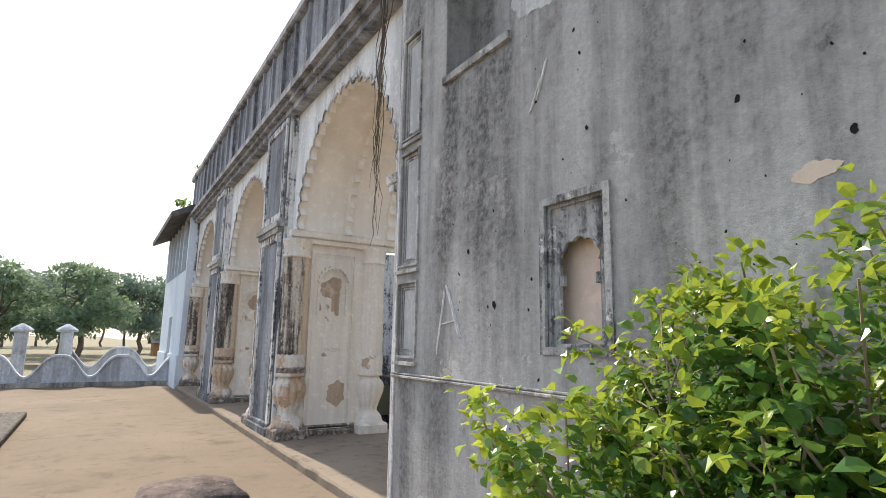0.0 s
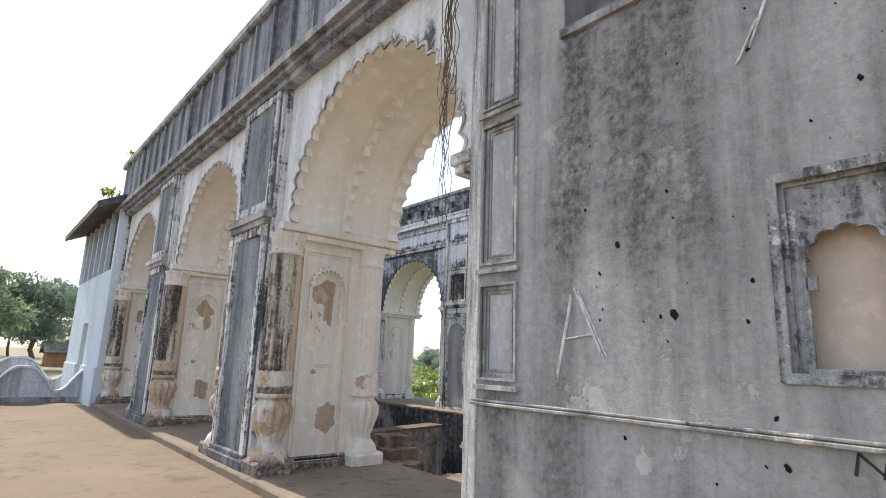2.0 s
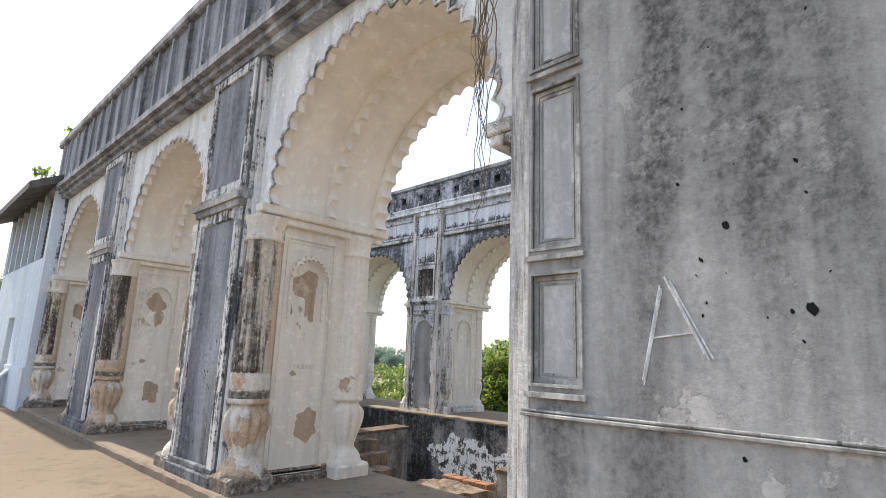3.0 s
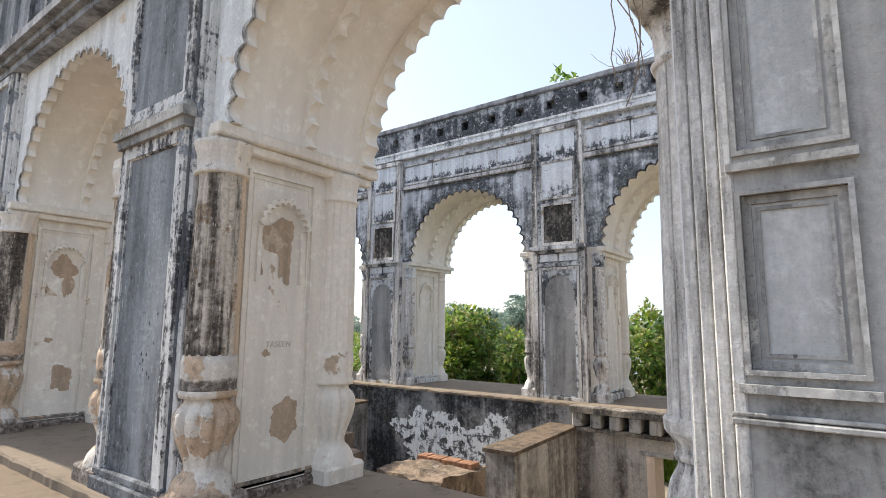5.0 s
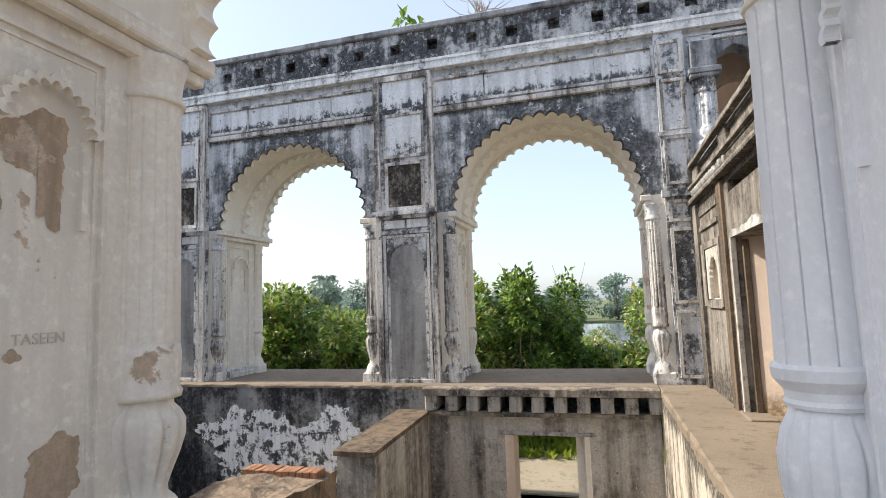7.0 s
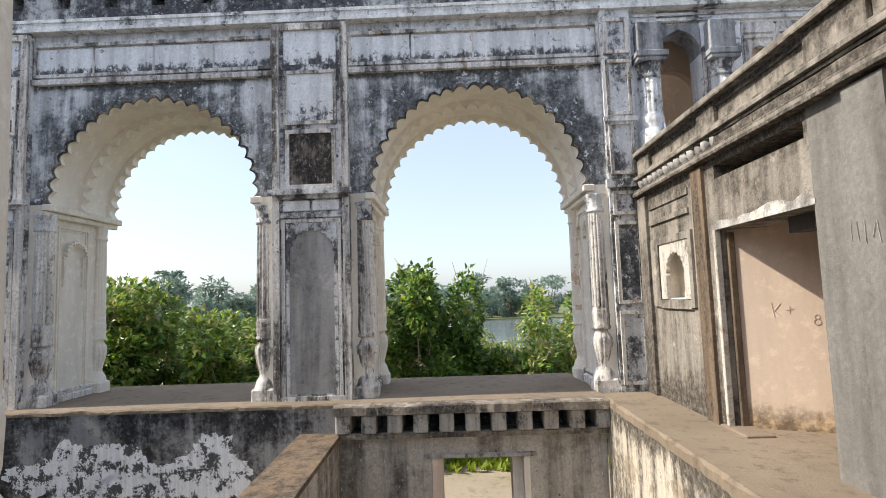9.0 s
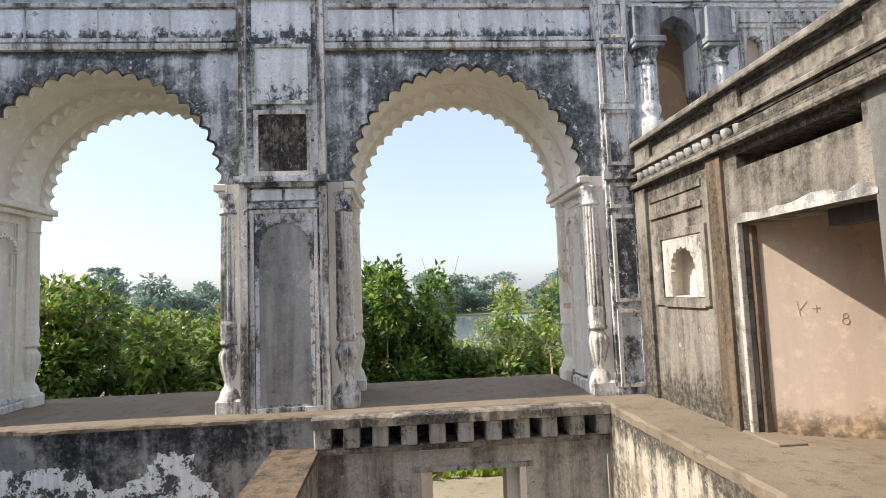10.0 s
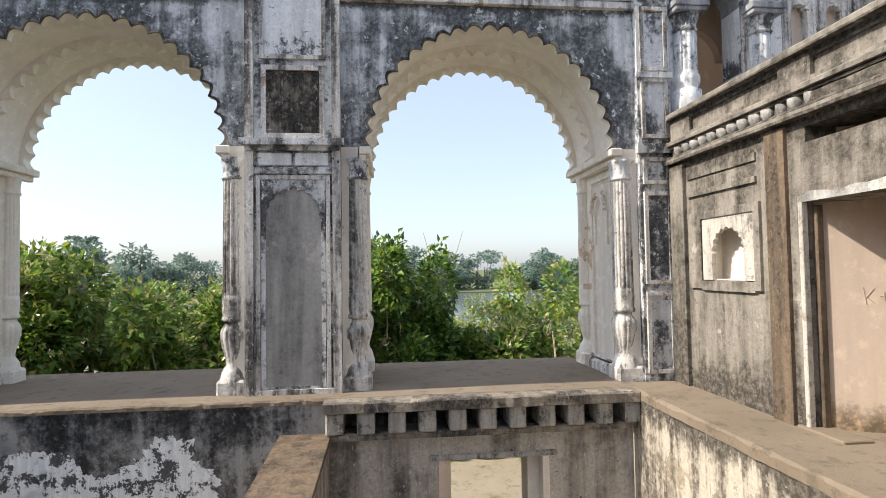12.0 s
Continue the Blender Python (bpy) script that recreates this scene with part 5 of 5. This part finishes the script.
def tree(seed, at, height, spread, count, size, mat, label, trunk=0.16, base=0.32, low=0.32):
    rng = random.Random(seed)
    t = thing("tree", label, "tree", "trees beyond the walls", at=at)
    bm = bmesh.new()
    fork = Vector((rng.gauss(0, 0.2), rng.gauss(0, 0.2), height * base))
    limb(bm, bent(rng, (0, 0, -0.3), fork, 4, 0.05), trunk, trunk * 0.75, 8)
    blobs = []
    for k in range(20):
        a = 2.4 * k + rng.uniform(-0.4, 0.4)
        h = rng.uniform(low, 0.9)
        q = spread * rng.uniform(0.2, 0.85) * math.sqrt(max(0.08, 1 - ((h - 0.5) / 0.5) ** 2))
        c = (q * math.cos(a), q * math.sin(a), height * h)
        blobs.append((c, (spread * rng.uniform(0.2, 0.36), spread * rng.uniform(0.2, 0.36), height * rng.uniform(0.07, 0.13))))
        if k < 9:
            limb(bm, bent(rng, fork, c, 5, 0.08), trunk * 0.5, 0.02, 6)
    part("trunk", bm, BARK, t)
    leafy("crown", leaves(rng, clump_spots(rng, blobs, count), size), mat, t)
    return t


# shrub beside the grey wall
rng = random.Random(21)
shrub = thing("shrub", "fresh green leafy shrub growing against the grey wall", "shrub", at=(1.80, 0.60, 0))
bm = bmesh.new()
spots, tips = [], []
for k in range(180):
    end = Vector((rng.uniform(-0.82, 0.36), rng.uniform(-0.95, 0.92), 0))
    end.z = rng.uniform(0.50, 1.0) * (1.95 - 0.24 * abs(end.y) - 0.62 * max(0, -end.x) ** 1.2)
    way = bent(rng, (end.x * 0.1, end.y * 0.1, -0.06), end, 6, 0.05)
    limb(bm, way, 0.011, 0.003, 5)
    for j in range(125):
        f = 1 - 0.62 * rng.random() ** 1.5
        p = way[0].lerp(way[-1], f) + Vector((rng.gauss(0, 0.055), rng.gauss(0, 0.055), rng.gauss(0, 0.045)))
        out = Vector((rng.gauss(0, 1), rng.gauss(0, 1), rng.gauss(0.1, 0.5))).normalized()
        (tips if f > 0.96 else spots).append((p, out))
    for j in range(9):
        out = Vector((rng.gauss(0, 1), rng.gauss(0, 1), rng.gauss(0.5, 0.5))).normalized()
        tips.append((way[-1] + out * 0.03, out))
tagged(part("branchwork", bm, TWIG, shrub), kind="stuff")
leafy("foliage", leaves(rng, spots, 0.060, fine=True), LEAF_SHRUB, shrub)
# Yellow-green tips over darker leaves paint the shrub's sunlit outside into its colour.
leafy("lit_tip_foliage", leaves(rng, tips, 0.055, fine=True), LEAF_LIGHT, shrub, "yellow-green tip leaves, brightened in colour for the sunlit outside")

# bushes behind the rear arcade
GZ = -2.4
MIXED = [(LEAF, 0.55), (LEAF_OLIVE, 0.3), (LEAF_LIGHT, 0.12), (LEAF_DARK, 0.25)]
DARKER = [(LEAF, 0.5), (LEAF_DARK, 0.45), (LEAF_LIGHT, 0.12)]
for k, (x, y, w, d, h) in enumerate(((16.3, 9.7, 3.4, 2.4, 4.75), (15.6, 12.0, 3.4, 2.8, 4.25), (15.2, 14.6, 3.2, 2.8, 4.65), (16.4, 17.4, 4.2, 3.0, 4.35), (17.0, 21.0, 4.6, 3.2, 3.9), (18.0, 25.0, 5, 3.4, 3.9), (19.5, 13.5, 5, 3, 4.1))):
    bush(40 + k, (x, y, GZ), w, d, h, 10500, 0.19, MIXED, "dense overgrown green bush with dry stems", 16)
bush(60, (17.1, 7.5, GZ), 2.8, 2.4, 5.4, 11500, 0.18, DARKER, "tall dense dark green bush")
bush(61, (17.6, 6.1, GZ), 2.2, 2.0, 2.9, 4000, 0.18, DARKER, "low dark green bush")
bush(62, (17.4, 4.7, GZ), 2.0, 1.8, 2.5, 3200, 0.17, MIXED, "low leafy green bush")
bush(65, (17.6, 5.9, GZ), 2.0, 2.0, 2.6, 3000, 0.18, MIXED, "low scrubby bush with dry stems")
bush(63, (17.4, 3.8, GZ), 2.8, 2.6, 4.3, 5500, 0.20, MIXED, "yellow-green bush beside the water")
bush(64, (19.0, 0.6, GZ), 3.2, 2.6, 4.2, 4000, 0.20, MIXED, "yellow-green bush beside the water")
for k, (x, y, w, h) in enumerate(((30, 6.5, 4.5, 2.4), (34, 1.5, 5, 2.6), (33, -3.5, 5, 3.0), (38, -9, 6, 3.2), (37, 9.0, 5, 2.6), (28, -1.0, 4, 2.2))):
    bush(66 + k, (x, y, GZ), w, 3.5, h, 3500, 0.24, [(LEAF_OLIVE, 0.5), (LEAF_MID_HAZE, 0.4), (LEAF, 0.2)], "low dry olive scrub beside the water")
structure("ground_rubble", boxes([(12.46, 18.0, 2.0, 13.0, -2.42, -2.39)]), SCRUB_GROUND, "sunlit rubbly earth behind the rear wall", "ground")
grass = []
rng = random.Random(77)
for _ in range(2600):
    grass.append((Vector((rng.uniform(14.9, 17.5), rng.uniform(3.5, 11), GZ)), Vector((rng.gauss(0, 0.3), rng.gauss(0, 0.3), 1))))
g = leafy("grass", leaves(rng, grass, 0.24, 0.1, 2.0), LEAF_LIGHT, None)
tagged(g, "short green grass behind the rear wall", "grass", "", "stuff")

# trees beyond the yard and beyond the river
for k, (x, y, h, r) in enumerate(((-0.9, 40, 6.3, 3.4), (-5.2, 43, 6.6, 3.6), (3.0, 52, 7.2, 4.0), (-9, 47, 7.5, 4.0), (-1.5, 63, 8.0, 4.5), (-6.0, 66, 8.0, 4.5), (5.5, 68, 8.5, 4.5), (-14, 60, 8, 4.5), (-2.6, 54, 6.5, 3.6), (-20, 95, 10, 6), (-11, 98, 9.5, 6), (-3, 96, 10, 6), (4, 99, 9, 6), (11, 95, 10, 6), (-8, 110, 11, 7), (1, 112, 11, 7))):
    tree(100 + k, (x, y, -0.3), h, r, 7500, 0.28, LEAF_FAR_HAZE if y > 50 else LEAF_MID_HAZE, "broad green tree standing on dry ground", 0.2, 0.3)
rng = random.Random(31)
for k in range(52):
    y = -66 + k * 4.4 + rng.uniform(-2, 2)
    x = 104 + rng.uniform(-8, 16)
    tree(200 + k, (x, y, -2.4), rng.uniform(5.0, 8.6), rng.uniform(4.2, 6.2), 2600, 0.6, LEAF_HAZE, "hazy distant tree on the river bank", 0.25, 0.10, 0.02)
for k, (x, y, h, r) in enumerate(((48, 27.0, 6.6, 2.2), (52, 33, 6.8, 2.6), (60, 47, 7.2, 3.0), (64, 52, 7.0, 3.2), (58, 40, 6.0, 3), (40, 30, 5.4, 2.6))):
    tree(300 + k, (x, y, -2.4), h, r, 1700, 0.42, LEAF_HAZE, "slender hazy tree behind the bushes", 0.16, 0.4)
palm = thing("palm_tree", "distant palm tree with drooping fronds", "palm", at=(60, 37.0, -2.4))
rng = random.Random(4)
bm = bmesh.new()
limb(bm, bent(rng, (0, 0, 0), (0.3, 0.2, 7.2), 6, 0.02), 0.2, 0.13, 8)
part("trunk", bm, BARK, palm)
fr = []
for k in range(18):
    a = k * 2.4
    el = rng.uniform(-0.3, 1.0)
    for j in range(26):
        q = 0.08 * j
        c = Vector((0.3 + math.cos(a) * q * math.cos(el), 0.2 + math.sin(a) * q * math.cos(el), 7.2 + q * math.sin(el) - 0.28 * q * q))
        for s in (-1, 1):
            fr.append((c, Vector((math.cos(a) * 0.6 - s * math.sin(a), math.sin(a) * 0.6 + s * math.cos(a), -0.4))))
leafy("fronds", leaves(rng, fr, 0.38, 0.2, 0), LEAF_HAZE, palm)

# growth on the walls
def sprig(at, h, n, size, mat, label):
    rng = random.Random(int(at[1] * 100))
    sp = thing("wall_plant", label, "plant", "plants rooted in the masonry", at=at)
    bm, sps = bmesh.new(), []
    for k in range(n):
        end = Vector((rng.gauss(0, 0.35), rng.gauss(0, 0.5), rng.uniform(0.6, 1))) * h
        way = bent(rng, (0, 0, -0.04), end, 4, 0.05)
        limb(bm, way, 0.012, 0.004, 4)
        for j in range(7):
            sps.append((way[-1] + Vector((rng.gauss(0, 0.03), rng.gauss(0, 0.03), 0)), Vector((rng.gauss(0, 1), rng.gauss(0, 1), rng.gauss(-0.2, 0.5))).normalized()))
    part("branchwork", bm, TWIG, sp)
    if mat:
        leafy("foliage", leaves(rng, sps, size, 0.4), mat, sp)


sprig((1.95, 18.9, 5.44), 0.42, 9, 0.15, LEAF, "leafy green sapling rooted in the roof edge")
sprig((2.3, 18.7, 6.6), 0.35, 6, 0.15, LEAF, "leafy green sapling rooted in the parapet")
sprig((XB + 0.2, 9.0, 6.65), 0.35, 3, 0.26, LEAF, "small drooping sapling rooted in the coping")
sprig((XB + 0.2, 7.35, 6.65), 0.5, 26, 0.1, None, "dry twiggy weed rooted in the coping")
roots = thing("hanging_roots", "bunch of dry aerial roots hanging before the arch", "roots", at=(2.14, 4.72, 0))
rng = random.Random(9)
for k in range(13):
    low = rng.uniform(2.45, 3.3)
    x, y = rng.gauss(0, 0.02), rng.gauss(0, 0.035)
    pts = [Vector((x, y, 5.1))]
    while pts[-1].z > low:
        p = pts[-1]
        pts.append(Vector((p.x * 0.8 + rng.gauss(0, 0.012), p.y * 0.9 + rng.gauss(0, 0.03), p.z - 0.12)))
    bm = bmesh.new()
    limb(bm, pts, rng.uniform(0.004, 0.008), 0.002, 5)
    part("root", bm, BARK, roots)

# stone in the yard
rock = thing("boulder", "dark weathered boulder with a pale top", "stone")
bm = rough_block(0.30, 0.86, 3.45, 4.0, -0.08, 0.60, 7, 0.07, 2)
bmesh.ops.smooth_vert(bm, verts=bm.verts, factor=0.6, use_axis_x=True, use_axis_y=True, use_axis_z=True)
part("body", bm, STONE, rock, smooth=True)

# ---- outdoors ----
structure("roof_door_block", boxes([(4.0, XB + 0.5, -4.0, 3.6, 3.40, 3.46)]), BROWNISH, "flat plastered roof of the door block", "roof")
structure("wall_south", boxes([(3.9, 12.5, -4.4, -4.0, -0.5, 5.0), (12.3, 12.5, -4.0, 0.5, -2.4, 5.7)]), GREY, "plain grey plaster wall closing the court", "wall")
structure("wall_north", boxes([(4.2, 12.4, 21.5, 21.9, -2.4, 5.2)]), SOOTY, "blackened plaster wall closing the sunken court", "wall")
structure("ground_south", boxes([(XF - 0.12, 12.0, -25, -4.0, -0.6, -0.06)]), YARD, "sandy yard beside the grey wall", "ground")
structure("ground_bank", boxes([(100, 3000, -2000, 2000, -2.9, -2.4)]), BANK, "green far bank of the river", "ground")
structure("ground", boxes([(12.0, 44.0, -600, 900, -2.9, -2.4), (44, 100, 30, 900, -2.9, -2.4), (-2000, 12.0, 20.2, 2000, -1.4, -0.3), (-2000, -40, -2000, 20.2, -1.4, -0.3), (-40, 12.0, -2000, -25, -1.4, -0.3)]), FAR_GROUND, "dry open ground with scattered grass", "ground")
structure("water", boxes([(43.5, 101, -600, 31, -2.9, -2.62)]), WATER, "grey still river water", "water")

# small hut in the distance
hut = thing("hut", "small brown mud-walled hut with a dark roof among the trees", "hut", at=(6.6, 61.5, -0.3))
part("wall", boxes([(-1.8, 1.8, -1.5, 1.5, -0.1, 1.35)]), HUTMUD, hut)
bm = bmesh.new()
ends = [[bm.verts.new((x, y, z)) for y, z in ((-1.9, 1.2), (0, 2.15), (1.9, 1.2), (1.9, 1.1), (0, 2.0), (-1.9, 1.1))] for x in (-2.1, 2.1)]
for k in range(6):
    bm.faces.new((ends[0][k], ends[0][(k + 1) % 6], ends[1][(k + 1) % 6], ends[1][k]))
bm.faces.new(ends[0][::-1])
bm.faces.new(ends[1])
part("roof", bm, ROOFTILE, hut)

# ---- litter and pebbles ----
rng = random.Random(88)
bm = bmesh.new()
for _ in range(70):
    if rng.random() < 0.5:
        x, y, z = rng.gauss(2.05, 0.10), rng.uniform(4.6, 19), -0.06
    else:
        x, y, z = rng.uniform(-3, 2.0), rng.uniform(5, 20), -0.06
    if HX0 - 0.4 < x < HX1 + 0.4 and HY0 - 0.4 < y < HY1 + 0.5:
        continue
    r = rng.uniform(0.006, 0.02)
    m = pose(x, y, z + r * 0.3, rng.uniform(0, 90), rng.uniform(0, 90), rng.uniform(0, 360)) @ Matrix.Diagonal((r, r * rng.uniform(0.6, 1), r * rng.uniform(0.4, 0.8), 1))
    bmesh.ops.create_icosphere(bm, subdivisions=1, radius=1, matrix=m)
peb = part("pebbles", bm, YARD)
tagged(peb, "small stones and grit scattered over the yard", "pebbles", "", "stuff")
bm = bmesh.new()
for _ in range(24):
    x, y = rng.uniform(6.5, 10), rng.uniform(4.1, 4.7)
    r = rng.uniform(0.005, 0.011)
    bmesh.ops.create_icosphere(bm, subdivisions=1, radius=1, matrix=pose(x, y, r * 0.4, rng.uniform(0, 90), 0, rng.uniform(0, 360)) @ Matrix.Diagonal((r, r * 0.8, r * 0.6, 1)))
grit = part("grit", bm, FLOOR)
tagged(grit, "plaster crumbs lying on the walkway", "grit", "", "stuff")
for x, y, a in ((-0.55, 9.3, 20), (-0.85, 10.1, 70), (0.3, 10.4, 130), (-1.5, 7.3, 40)):
    sc = thing("paper_scrap", "small white paper scrap lying on the yard", "litter", "paper scraps", at=(x, y, -0.055))
    bm = bmesh.new()
    f = [bm.verts.new(p) for p in ((-0.06, -0.04, 0), (0.05, -0.03, 0.012), (0.07, 0.04, 0.004), (-0.04, 0.05, 0.014))]
    bm.faces.new(f)
    bmesh.ops.solidify(bm, geom=bm.faces[:], thickness=0.003)
    ob = part("sheet", bm, SCRATCH, sc)
    sc.rotation_euler = (0, 0, radians(a))
